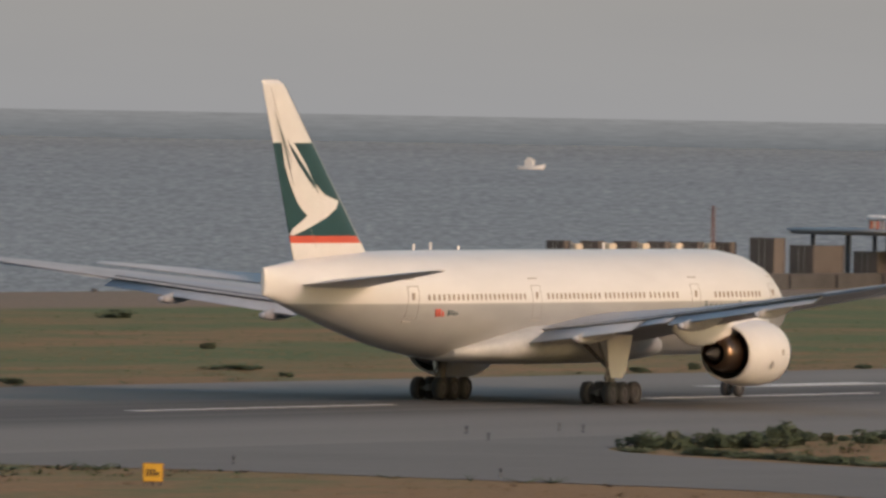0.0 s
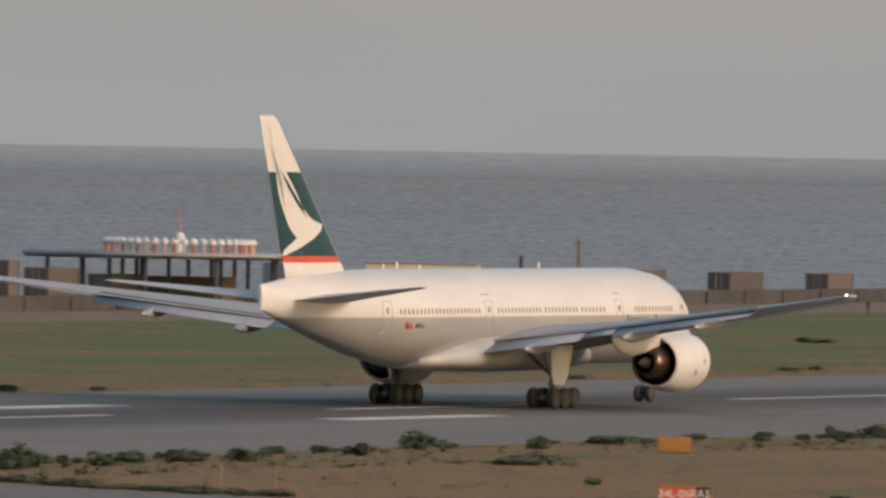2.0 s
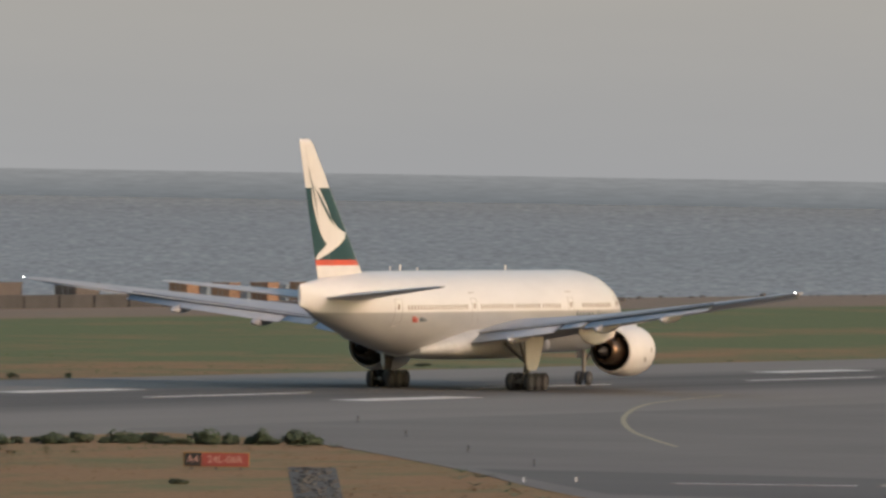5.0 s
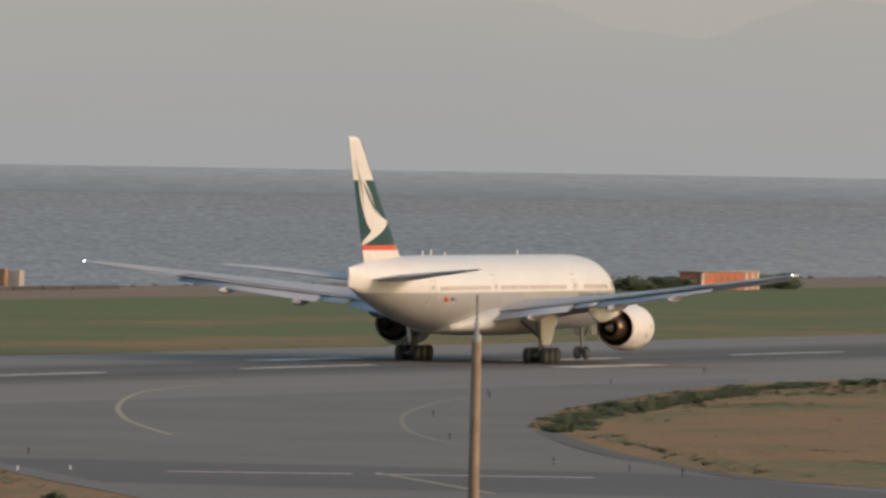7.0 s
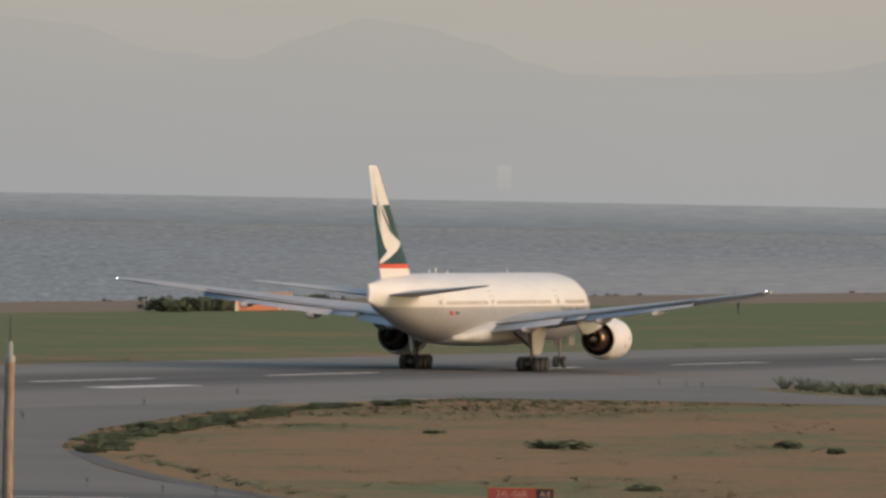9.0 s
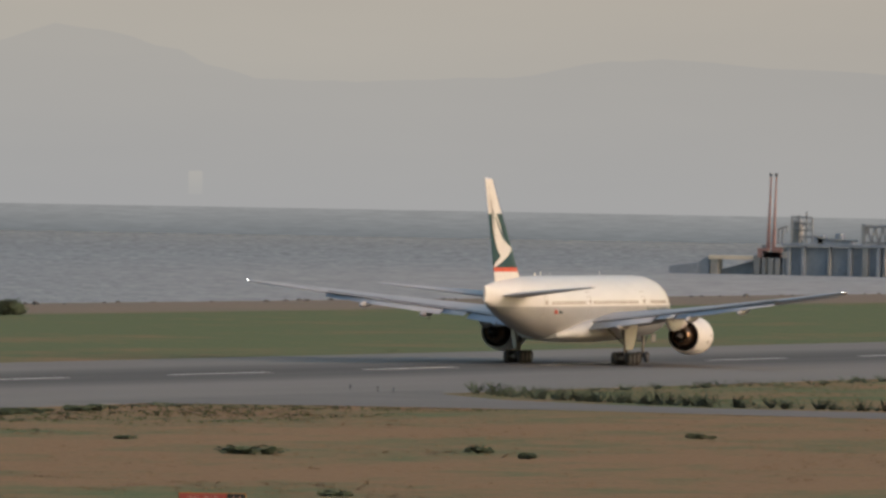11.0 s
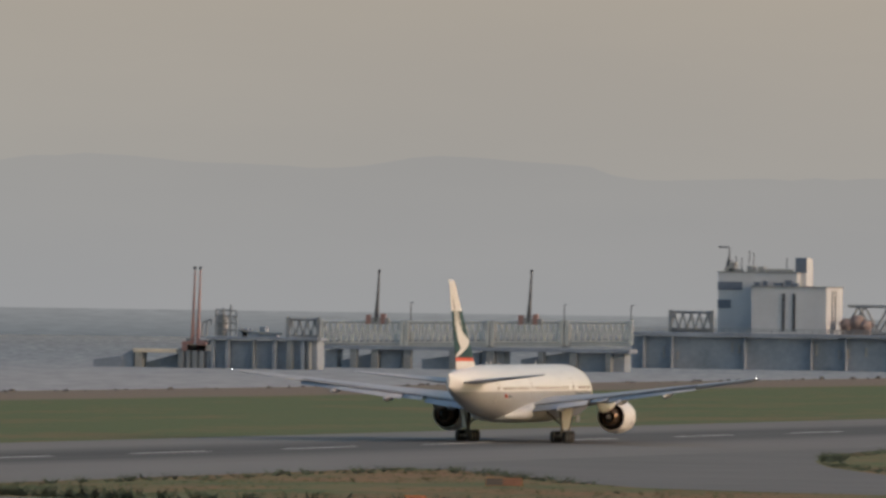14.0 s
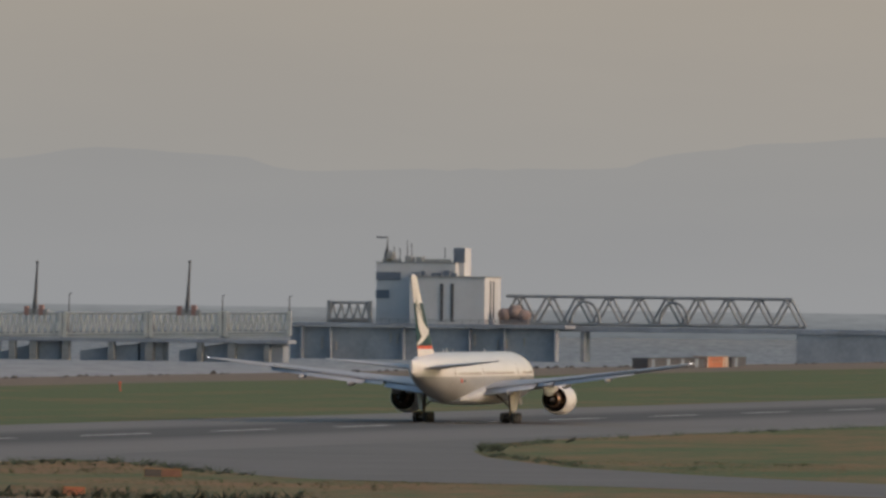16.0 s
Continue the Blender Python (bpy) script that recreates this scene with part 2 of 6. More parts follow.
def sea_material():
    m, n, l, b = material("choppy_grey_sea")
    tc, sep = n.new("ShaderNodeTexCoord"), n.new("ShaderNodeSeparateXYZ")
    l.new(tc.outputs["Object"], sep.inputs[0])

    def calc(op, x, y):
        a = n.new("ShaderNodeMath")
        a.operation = op
        for slot, value in enumerate((x, y)):
            if isinstance(value, float):
                a.inputs[slot].default_value = value
            else:
                l.new(value, a.inputs[slot])
        return a.outputs[0]
    # wind rows, their light and dark wave faces put into the colour; crests lie across the way out to sea and lengthen
    # with it
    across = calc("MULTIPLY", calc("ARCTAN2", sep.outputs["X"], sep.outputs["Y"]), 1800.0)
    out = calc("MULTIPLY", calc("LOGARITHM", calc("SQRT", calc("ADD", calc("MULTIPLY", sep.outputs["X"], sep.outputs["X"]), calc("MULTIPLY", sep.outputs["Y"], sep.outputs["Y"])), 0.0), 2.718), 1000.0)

    def layer(sx, sy, detail):
        cb = n.new("ShaderNodeCombineXYZ")
        l.new(calc("MULTIPLY", across, sx), cb.inputs[0])
        l.new(calc("MULTIPLY", out, sy), cb.inputs[1])
        return noise_of(n, l, cb.outputs[0], 1.0, detail, 0.62)
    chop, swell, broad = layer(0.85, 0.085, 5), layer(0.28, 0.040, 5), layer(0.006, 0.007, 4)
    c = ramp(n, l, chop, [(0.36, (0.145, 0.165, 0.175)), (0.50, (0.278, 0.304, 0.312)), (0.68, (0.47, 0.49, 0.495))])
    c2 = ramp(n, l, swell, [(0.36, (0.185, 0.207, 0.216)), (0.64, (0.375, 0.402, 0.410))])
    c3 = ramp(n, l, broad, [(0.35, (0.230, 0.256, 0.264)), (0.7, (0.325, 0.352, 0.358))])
    calm = n.new("ShaderNodeMapRange")  # sky reflection painted pale on the smooth water in the lee of the pier
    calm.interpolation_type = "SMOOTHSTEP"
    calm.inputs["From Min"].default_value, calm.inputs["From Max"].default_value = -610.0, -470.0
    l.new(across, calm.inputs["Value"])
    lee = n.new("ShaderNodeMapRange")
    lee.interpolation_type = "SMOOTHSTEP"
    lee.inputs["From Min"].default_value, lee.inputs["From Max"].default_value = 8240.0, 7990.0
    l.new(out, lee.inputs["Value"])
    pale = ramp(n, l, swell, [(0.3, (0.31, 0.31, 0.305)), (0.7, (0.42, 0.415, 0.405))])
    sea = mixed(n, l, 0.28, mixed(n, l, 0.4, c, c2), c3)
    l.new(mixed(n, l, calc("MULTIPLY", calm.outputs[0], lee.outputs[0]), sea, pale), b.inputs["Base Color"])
    b.inputs["Roughness"].default_value = 0.8
    b.inputs["Specular IOR Level"].default_value = 0.04
    return m


GRASS = grass_material()
RUNWAY = runway_material()
TAXI = pavement_material("worn_taxiway_asphalt", (0.178, 0.168, 0.156), 0.1)
DARK_TAXI = pavement_material("fresh_dark_asphalt", (0.125, 0.120, 0.114), 0.1)
SEA = sea_material()
WHITE_LINE = plain("worn_white_line_paint", (0.62, 0.61, 0.58), 0.8, spread=0.35, scale=0.8)
YELLOW_LINE = plain("worn_yellow_line_paint", (0.34, 0.30, 0.19), 0.8, spread=0.35, scale=0.8)
CONCRETE = plain("weathered_concrete", (0.30, 0.30, 0.29), 0.9, spread=0.3, scale=0.4, bump=0.02)
STEEL_GREY = plain("grey_painted_steel", (0.28, 0.29, 0.29), 0.6, spread=0.3)
DARK_STEEL = plain("dark_weathered_steel", (0.075, 0.08, 0.09), 0.7, spread=0.35)


# ---- mesh helpers ----
def add_box(bm, x0, y0, z0, x1, y1, z1, bevel=0.0, mat=0):
    r = bmesh.ops.create_cube(bm, size=1.0)
    vs = r["verts"]
    for v in vs:
        v.co = Vector(((x0 + x1) / 2 + v.co.x * (x1 - x0), (y0 + y1) / 2 + v.co.y * (y1 - y0), (z0 + z1) / 2 + v.co.z * (z1 - z0)))
    faces = {f for v in vs for f in v.link_faces}
    for f in faces:
        f.material_index = mat
    if bevel:
        es = list({e for v in vs for e in v.link_edges})
        bmesh.ops.bevel(bm, geom=es, offset=bevel, segments=1, affect="EDGES")


def add_rod(bm, a, b, r0, r1=None, sides=8):
    a, b = Vector(a), Vector(b)
    r1 = r0 if r1 is None else r1
    m = Matrix.Translation((a + b) / 2) @ (b - a).to_track_quat("Z", "Y").to_matrix().to_4x4()
    bmesh.ops.create_cone(bm, cap_ends=True, segments=sides, radius1=r0, radius2=r1, depth=(b - a).length, matrix=m)


def add_lathe(bm, profile, at, axis="Y", sides=32, mat=0):
    """A body of revolution: (distance along the axis, radius)."""
    at, rings = Vector(at), []
    for s, r in profile:
        ring = []
        for k in range(sides):
            t = 2 * math.pi * k / sides
            u, w = math.cos(t) * r, math.sin(t) * r
            p = {"Y": (u, s, w), "X": (s, u, w), "Z": (u, w, s)}[axis]
            ring.append(bm.verts.new(at + Vector(p)))
        rings.append(ring)
    for a, b in zip(rings, rings[1:]):
        for k in range(sides):
            f = bm.faces.new((a[k], a[(k + 1) % sides], b[(k + 1) % sides], b[k]))
            f.smooth, f.material_index = True, mat
    return rings


def add_loft(bm, rings, closed=True, caps=True, smooth=True):
    vs = [[bm.verts.new(p) for p in r] for r in rings]
    for a, b in zip(vs, vs[1:]):
        k = len(a)
        for i in range(k if closed else k - 1):
            f = bm.faces.new((a[i], a[(i + 1) % k], b[(i + 1) % k], b[i]))
            f.smooth = smooth
    if caps:
        for r in (vs[0], vs[-1]):
            if len({tuple(v.co) for v in r}) > 2:
                try:
                    bm.faces.new(r)
                except ValueError:
                    pass
    return vs


def finish(bm, name, mats, flip=True):
    if flip:
        bmesh.ops.recalc_face_normals(bm, faces=bm.faces)
    me = bpy.data.meshes.new(name)
    bm.to_mesh(me)
    bm.free()
    for m in mats if isinstance(mats, (list, tuple)) else [mats]:
        me.materials.append(m)
    return me


def part(name, bm, mats, parent, label=""):
    ob = new(name, finish(bm, name, mats))
    ob.parent = parent
    if label:
        ob["label"] = label
    return ob


def thing(name, label, category, group="", at=None):
    ob = new(name)
    ob.empty_display_size = 0.5
    if at is not None:
        ob.matrix_world = at
    return tagged(ob, label, category, group)


def solid(name, bm, mats, label, category, kind="", group=""):
    return tagged(new(name, finish(bm, name, mats)), label, category, group, kind)


def sheet(bm, outline, z, mat=0):
    f = bm.faces.new([bm.verts.new((x, y, z)) for x, y in outline])
    f.material_index = mat
    return f


# ---- ground, sea and distance ----
SHORE = LANE - 216
bm = bmesh.new()
add_box(bm, SHORE, -300, -6, 420, 4900, 0)
solid("ground", bm, GRASS, "flat airfield of green and straw-dry grass", "ground", "structure")


bm = bmesh.new()
radii = [520 + 40 * i for i in range(112)]
grid = []
for r in radii:
    grid.append([bm.verts.new((-r * math.sin(a), r * math.cos(a), -3)) for a in (radians(4 + 2 * k) for k in range(34))])
for a, b in zip(grid, grid[1:]):
    for k in range(33):
        bm.faces.new((a[k], a[k + 1], b[k + 1], b[k])).smooth = True
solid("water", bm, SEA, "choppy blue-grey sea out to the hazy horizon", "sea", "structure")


def arc(name, radius, top, mat, label, a0=2.0, a1=50.0, steps=480):
    bm = bmesh.new()
    low, high = [], []
    for k in range(steps + 1):
        d = a0 + (a1 - a0) * k / steps
        x, y = -radius * math.sin(radians(d)), radius * math.cos(radians(d))
        low.append(bm.verts.new((x, y, -30)))
        high.append(bm.verts.new((x, y, EYE[2] + radius * math.tan(radians(top(d))))))
    for k in range(steps):
        bm.faces.new((low[k], low[k + 1], high[k + 1], high[k]))
    ob = solid(name, bm, mat, label, "backdrop", "structure")
    return ob


RIDGE = [(2, 0.9), (9, 0.72), (10.87, 0.56), (11.3, 0.53), (11.7, 0.49), (11.95, 0.422), (12.8, 0.41), (13.2, 0.40), (13.45, 0.458), (14.0, 0.485), (14.4, 0.43),
         (14.9, 0.445), (15.35, 0.475), (15.6, 0.465), (16.0, 0.392), (16.7, 0.365), (17.0, 0.372), (17.15, 0.415), (17.35, 0.49), (17.6, 0.553), (17.8, 0.578),
         (18.0, 0.51), (18.3, 0.40), (18.56, 0.43), (18.7, 0.45), (18.9, 0.53), (19.3, 0.56), (20.0, 0.64), (21, 0.85), (23, 1.0), (30, 1.2), (50, 1.2)]


def ridge(d):
    for (a, u), (b, v) in zip(RIDGE, RIDGE[1:]):
        if a <= d <= b:
            s = (d - a) / (b - a)
            s = s * s * (3 - 2 * s)
            return u + (v - u) * s + 0.008 * noise.noise((d * 9, 0, 0)) + 0.004 * noise.noise((d * 31, 4, 0))
    return 0.5


# sky, hills and far sea emit colours with the haze already in them
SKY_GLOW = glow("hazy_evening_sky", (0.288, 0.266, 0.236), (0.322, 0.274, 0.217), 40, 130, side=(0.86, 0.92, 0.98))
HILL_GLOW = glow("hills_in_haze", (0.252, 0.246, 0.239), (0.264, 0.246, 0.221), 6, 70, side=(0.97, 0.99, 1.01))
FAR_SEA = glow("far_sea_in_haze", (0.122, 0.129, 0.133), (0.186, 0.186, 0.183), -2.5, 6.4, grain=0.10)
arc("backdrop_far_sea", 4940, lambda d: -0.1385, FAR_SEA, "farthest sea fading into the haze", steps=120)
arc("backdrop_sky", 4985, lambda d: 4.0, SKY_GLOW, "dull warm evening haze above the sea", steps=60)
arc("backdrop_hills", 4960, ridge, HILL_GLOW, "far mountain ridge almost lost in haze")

bm = bmesh.new()
_b = Vector((-1463.5, 4718, 0))
add_box(bm, _b.x - 2.0, _b.y - 2, 10.5, _b.x + 2.0, _b.y + 2, 18.5, 0.3)
# the tower glows like the hills, its haze put into the colour
solid("backdrop_tower", bm, glow("pale_tower_in_haze", (0.262, 0.256, 0.246), (0.285, 0.272, 0.250), 10, 18), "pale tower on the far shore lost in haze", "backdrop", "structure")

# ---- runway and taxiways ----
bm = bmesh.new()
add_box(bm, LANE - 33, -250, -0.3, LANE + 46, 4800, 0.02)
solid("runway", bm, RUNWAY, "long asphalt runway with dark rubber down the middle", "runway", "structure")


def rounded(points, radius):
    """An outline of (lateral, along) corners with rounded turns."""
    out = []
    k = len(points)
    for i in range(k):
        p, c, n = (Vector(points[j % k]) for j in (i - 1, i, i + 1))
        u, w = (p - c), (n - c)
        r = min(radius, u.length * 0.45, w.length * 0.45)
        a, b = c + u.normalized() * r, c + w.normalized() * r
        for s in range(9):
            t = s / 8
            q = a * (1 - t) ** 2 + c * 2 * t * (1 - t) + b * t * t
            out.append((LANE + q.x, q.y))
    return out


TAXIWAYS = {
    "taxiway_1": [(40, 582), (50, 588), (62, 589), (90, 585), (110, 572), (320, 572), (320, 614), (122, 617.5), (90, 619), (79, 624), (67, 630), (57, 637.5), (52, 644), (47, 662), (40, 690)],
    "taxiway_2": [(40, 830), (60, 812), (74, 788), (86, 766), (98, 744), (113, 714), (131, 681), (190, 570), (320, 570), (320, 690), (200, 712), (160, 727.5), (148.5, 737), (141.5, 746), (121, 787), (109, 814), (97, 844), (87.5, 869), (78, 900),
                  (69.5, 930), (60, 972), (52, 1008), (46.5, 1040), (40, 1060)],
    "taxiway_3": [(40, 1074), (49, 1088), (60, 1095), (78, 1098), (104, 1090), (128, 1088), (320, 1086), (320, 1115), (108, 1117.5), (79, 1122.5), (60, 1139), (47, 1164), (40, 1190)],
    "taxiway_4": [(40, 1358), (53, 1344), (70, 1305), (82, 1274), (95, 1247), (110, 1236), (127, 1229), (158, 1189), (250, 1090), (330, 1090), (143, 1267), (123, 1298), (97, 1346), (75, 1411),
                  (64, 1455), (56, 1494), (50, 1533), (46, 1590), (40, 1660)],
    "taxiway_5": [(178, 781), (191, 827), (205, 880), (330, 1000), (330, 781)],
}
for i, (name, pts) in enumerate(TAXIWAYS.items()):
    bm = bmesh.new()
    sheet(bm, rounded(pts, 6), 0.024)
    solid(name, bm, TAXI, "worn grey asphalt taxiway branching off the runway", "taxiway", "structure")


def stripe(name, x0, y0, x1, y1, z, mat, label, group):
    bm = bmesh.new()
    add_box(bm, x0, y0, z - 0.03, x1, y1, z + 0.004)
    return solid(name, bm, mat, label, "marking", "structure", group)


for k in range(36):
    y = 566 + 61.2 * k
    stripe("centre_line_dash", LANE - 0.45, y, LANE + 0.45, y + 30, 0.026, WHITE_LINE, "worn white centre-line dash on the runway", "centre line dashes")
for y in (784, 939, 1095):
    for s in (-1, 1):
        stripe("touchdown_mark", LANE + s * 13 - 1.5, y, LANE + s * 13 + 1.5, y + 22, 0.026, WHITE_LINE, "worn white touchdown bar on the runway", "touchdown bars")

# ---- the airliner; its space: y forward from the main wheels, x to its right, z up from the ground ----
def two_tone_paint():
    """White above the belt line, pale grey below, with a grimy belly whose shade is painted in."""
    m, n, l, b = material("white_over_grey_airliner_paint")
    tc, sep = n.new("ShaderNodeTexCoord"), n.new("ShaderNodeSeparateXYZ")
    l.new(tc.outputs["Object"], sep.inputs[0])
    belt = n.new("ShaderNodeMapRange")
    belt.inputs["From Min"].default_value, belt.inputs["From Max"].default_value = 5.74, 5.80
    l.new(sep.outputs["Z"], belt.inputs["Value"])
    v = coords(n, l, (1, 0.25, 1))
    dirt, fine = noise_of(n, l, v, 0.7, 5, 0.6), noise_of(n, l, v, 6.0, 4, 0.6)
    white = ramp(n, l, dirt, [(0.3, (0.60, 0.595, 0.59)), (0.7, (0.67, 0.665, 0.66))])
    grey = ramp(n, l, dirt, [(0.3, (0.29, 0.295, 0.295)), (0.7, (0.36, 0.365, 0.365))])
    # the belly's shade is painted in with its dirt, darkest low down
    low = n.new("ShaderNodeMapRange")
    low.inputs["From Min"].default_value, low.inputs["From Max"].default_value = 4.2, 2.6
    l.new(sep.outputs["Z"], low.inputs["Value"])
    grime_shade = ramp(n, l, fine, [(0.3, (0.12, 0.12, 0.12)), (0.7, (0.20, 0.20, 0.20))])
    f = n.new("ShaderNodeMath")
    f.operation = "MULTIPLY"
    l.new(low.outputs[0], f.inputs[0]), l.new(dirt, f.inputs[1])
    grey = mixed(n, l, f.outputs[0], grey, grime_shade)
    l.new(mixed(n, l, belt.outputs[0], grey, white), b.inputs["Base Color"])
    b.inputs["Roughness"].default_value = 0.34
    b.inputs["Coat Weight"].default_value = 0.3
    return m


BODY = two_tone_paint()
WHITE = plain("white_airliner_paint", (0.63, 0.625, 0.62), 0.35, spread=0.08, scale=0.8)
PALE_GREY = plain("pale_grey_wing_paint", (0.40, 0.405, 0.415), 0.5, spread=0.18, scale=0.5)
TAILPLANE = plain("pale_tailplane_paint", (0.52, 0.52, 0.525), 0.45, spread=0.12, scale=0.5)
FAIRING = plain("pale_fairing_paint", (0.36, 0.36, 0.36), 0.45, spread=0.15, scale=0.6)
FLAP_GREY = plain("light_grey_flap_paint", (0.35, 0.385, 0.43), 0.45, spread=0.15, scale=0.5)
GAP_SHADE = plain("dark_flap_gap_shade", (0.13, 0.135, 0.15), 0.5, spread=0.2, scale=0.6)
GREEN = plain("deep_green_tail_paint", (0.014, 0.055, 0.064), 0.4, spread=0.2, scale=0.6)
RED = plain("red_tail_band_paint", (0.52, 0.085, 0.05), 0.4, spread=0.12)
# tyre black is lifted a little, haze put into the colour
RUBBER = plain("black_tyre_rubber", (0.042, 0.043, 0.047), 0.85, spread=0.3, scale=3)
HUB = plain("grey_wheel_hub", (0.065, 0.065, 0.07), 0.5, 0.3)
GEAR = plain("grey_gear_steel", (0.20, 0.19, 0.18), 0.5, 0.3, spread=0.3)
DUCT = plain("dark_engine_duct", (0.032, 0.030, 0.030), 0.6, spread=0.3)
BRONZE = plain("heat_tinted_exhaust_metal", (0.17, 0.115, 0.08), 0.30, 0.9, spread=0.35, scale=1.2)
LIP = plain("bright_bare_metal_lip", (0.65, 0.65, 0.64), 0.22, 1.0, spread=0.1)
GLASS_DARK = plain("cabin_window_glass", (0.34, 0.285, 0.235), 0.25, spread=0.15)
SEAM = plain("grey_seal_line", (0.36, 0.34, 0.32), 0.6, spread=0.15)
MARK_DARK = plain("dark_lettering_paint", (0.06, 0.09, 0.10), 0.5, spread=0.1)
LAMP = plain("wingtip_light", (1.0, 0.95, 0.9), 0.3, emit=5.0, spread=0.02)
STROKE = plain("brushed_grey_green_paint", (0.17, 0.20, 0.20), 0.5, spread=0.2)
EDGE_METAL = plain("dull_bare_metal", (0.42, 0.42, 0.42), 0.4, 0.6, spread=0.15)
NOSE = 31.9

airliner = thing("airliner", "white and grey twin-engine passenger jet with a green tail, rolling", "airplane")

SECTIONS = [  # metres from the nose, top, bottom, half width
    (0.02, 5.05, 4.95, 0.05), (0.25, 5.50, 4.50, 0.50), (0.7, 5.85, 4.15, 0.85), (1.5, 6.38, 3.72, 1.32), (3.0, 7.25, 3.22, 1.95), (4.5, 7.95, 2.93, 2.42),
    (6.5, 8.44, 2.68, 2.82), (9, 8.70, 2.57, 3.05), (11, 8.74, 2.55, 3.10), (20, 8.74, 2.55, 3.10), (30, 8.74, 2.55, 3.10), (41, 8.74, 2.55, 3.10),
    (44, 8.74, 2.62, 3.08), (47, 8.73, 2.88, 2.96), (50, 8.71, 3.32, 2.72), (53, 8.64, 3.90, 2.36), (56, 8.50, 4.54, 1.92), (58.5, 8.33, 5.08, 1.48),
    (60.5, 8.12, 5.55, 1.00), (62.2, 7.92, 5.98, 0.50), (63.2, 7.82, 6.20, 0.20), (63.45, 7.80, 6.26, 0.11)]


def section(d):
    for (a, *u), (b, *w) in zip(SECTIONS, SECTIONS[1:]):
        if a <= d <= b:
            s = (d - a) / (b - a)
            return [p + (q - p) * s for p, q in zip(u, w)]


def skin(d, z):
    """Half width of the body at a station and a height."""
    top, low, half = section(d)
    c, h = (top + low) / 2, (top - low) / 2
    return half * math.sqrt(max(0.0, 1 - ((z - c) / h) ** 2))


def build_fuselage():
    bm = bmesh.new()
    rings = []
    for d, top, low, half in SECTIONS:
        c, h = (top + low) / 2, (top - low) / 2
        rings.append([(half * math.sin(2 * math.pi * k / 48), NOSE - d, c + h * math.cos(2 * math.pi * k / 48)) for k in range(48)])
    add_loft(bm, rings)
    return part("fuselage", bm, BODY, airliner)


fuselage = build_fuselage()

# belly fairing round the wing's root
bm = bmesh.new()
rings = []
for d, half, low, top in ((18.5, 1.6, 2.62, 3.3), (20.5, 2.9, 2.40, 4.0), (23, 3.45, 2.24, 4.7), (27, 3.65, 2.18, 4.9), (33, 3.65, 2.18, 4.9), (37, 3.50, 2.22, 4.75), (40.5, 3.1, 2.35, 4.1), (44, 1.8, 2.62, 3.3)):
    c, h = (low + top) / 2, (top - low) / 2
    ring = []
    for k in range(32):
        t = 2 * math.pi * k / 32
        u, w = math.cos(t), math.sin(t)
        ring.append((half * math.copysign(abs(u) ** 0.75, u), NOSE - d, c + h * math.copysign(abs(w) ** 0.75, w)))
    rings.append(ring)
add_loft(bm, rings)
part("belly_fairing", bm, plain("belly_fairing_paint", (0.42, 0.43, 0.435), 0.4, spread=0.2, scale=0.5), airliner)


def foil(chord, thick, n=12):
    """A rounded nose and a thin tail, from 0 at the leading edge to -chord, upper side then lower."""
    up, dn = [], []
    for i in range(n + 1):
        x = (1 - math.cos(math.pi * i / n)) / 2
        t = 5 * thick * (0.2969 * math.sqrt(x) - 0.126 * x - 0.3516 * x * x + 0.2843 * x ** 3 - 0.1015 * x ** 4)
        up.append((-x * chord, (t + 0.015 * thick) * chord)), dn.append((-x * chord, -(t * 0.8 + 0.01 * thick) * chord))
    return up + dn[::-1][1:-1]


def wing_z(x):
    return 4.20 + 0.118 * (x - 3) + 0.22 * ((x - 3) / 27.4) ** 2


def wing_plan(x):
    """Leading and trailing edge, metres from the nose."""
    le = 21.2 + (x - 3) * 0.694
    te = 35.6 + max(0, x - 9.8) * 0.352 if x > 9.8 else 36.2 - (x - 3) * 0.088
    return le, te


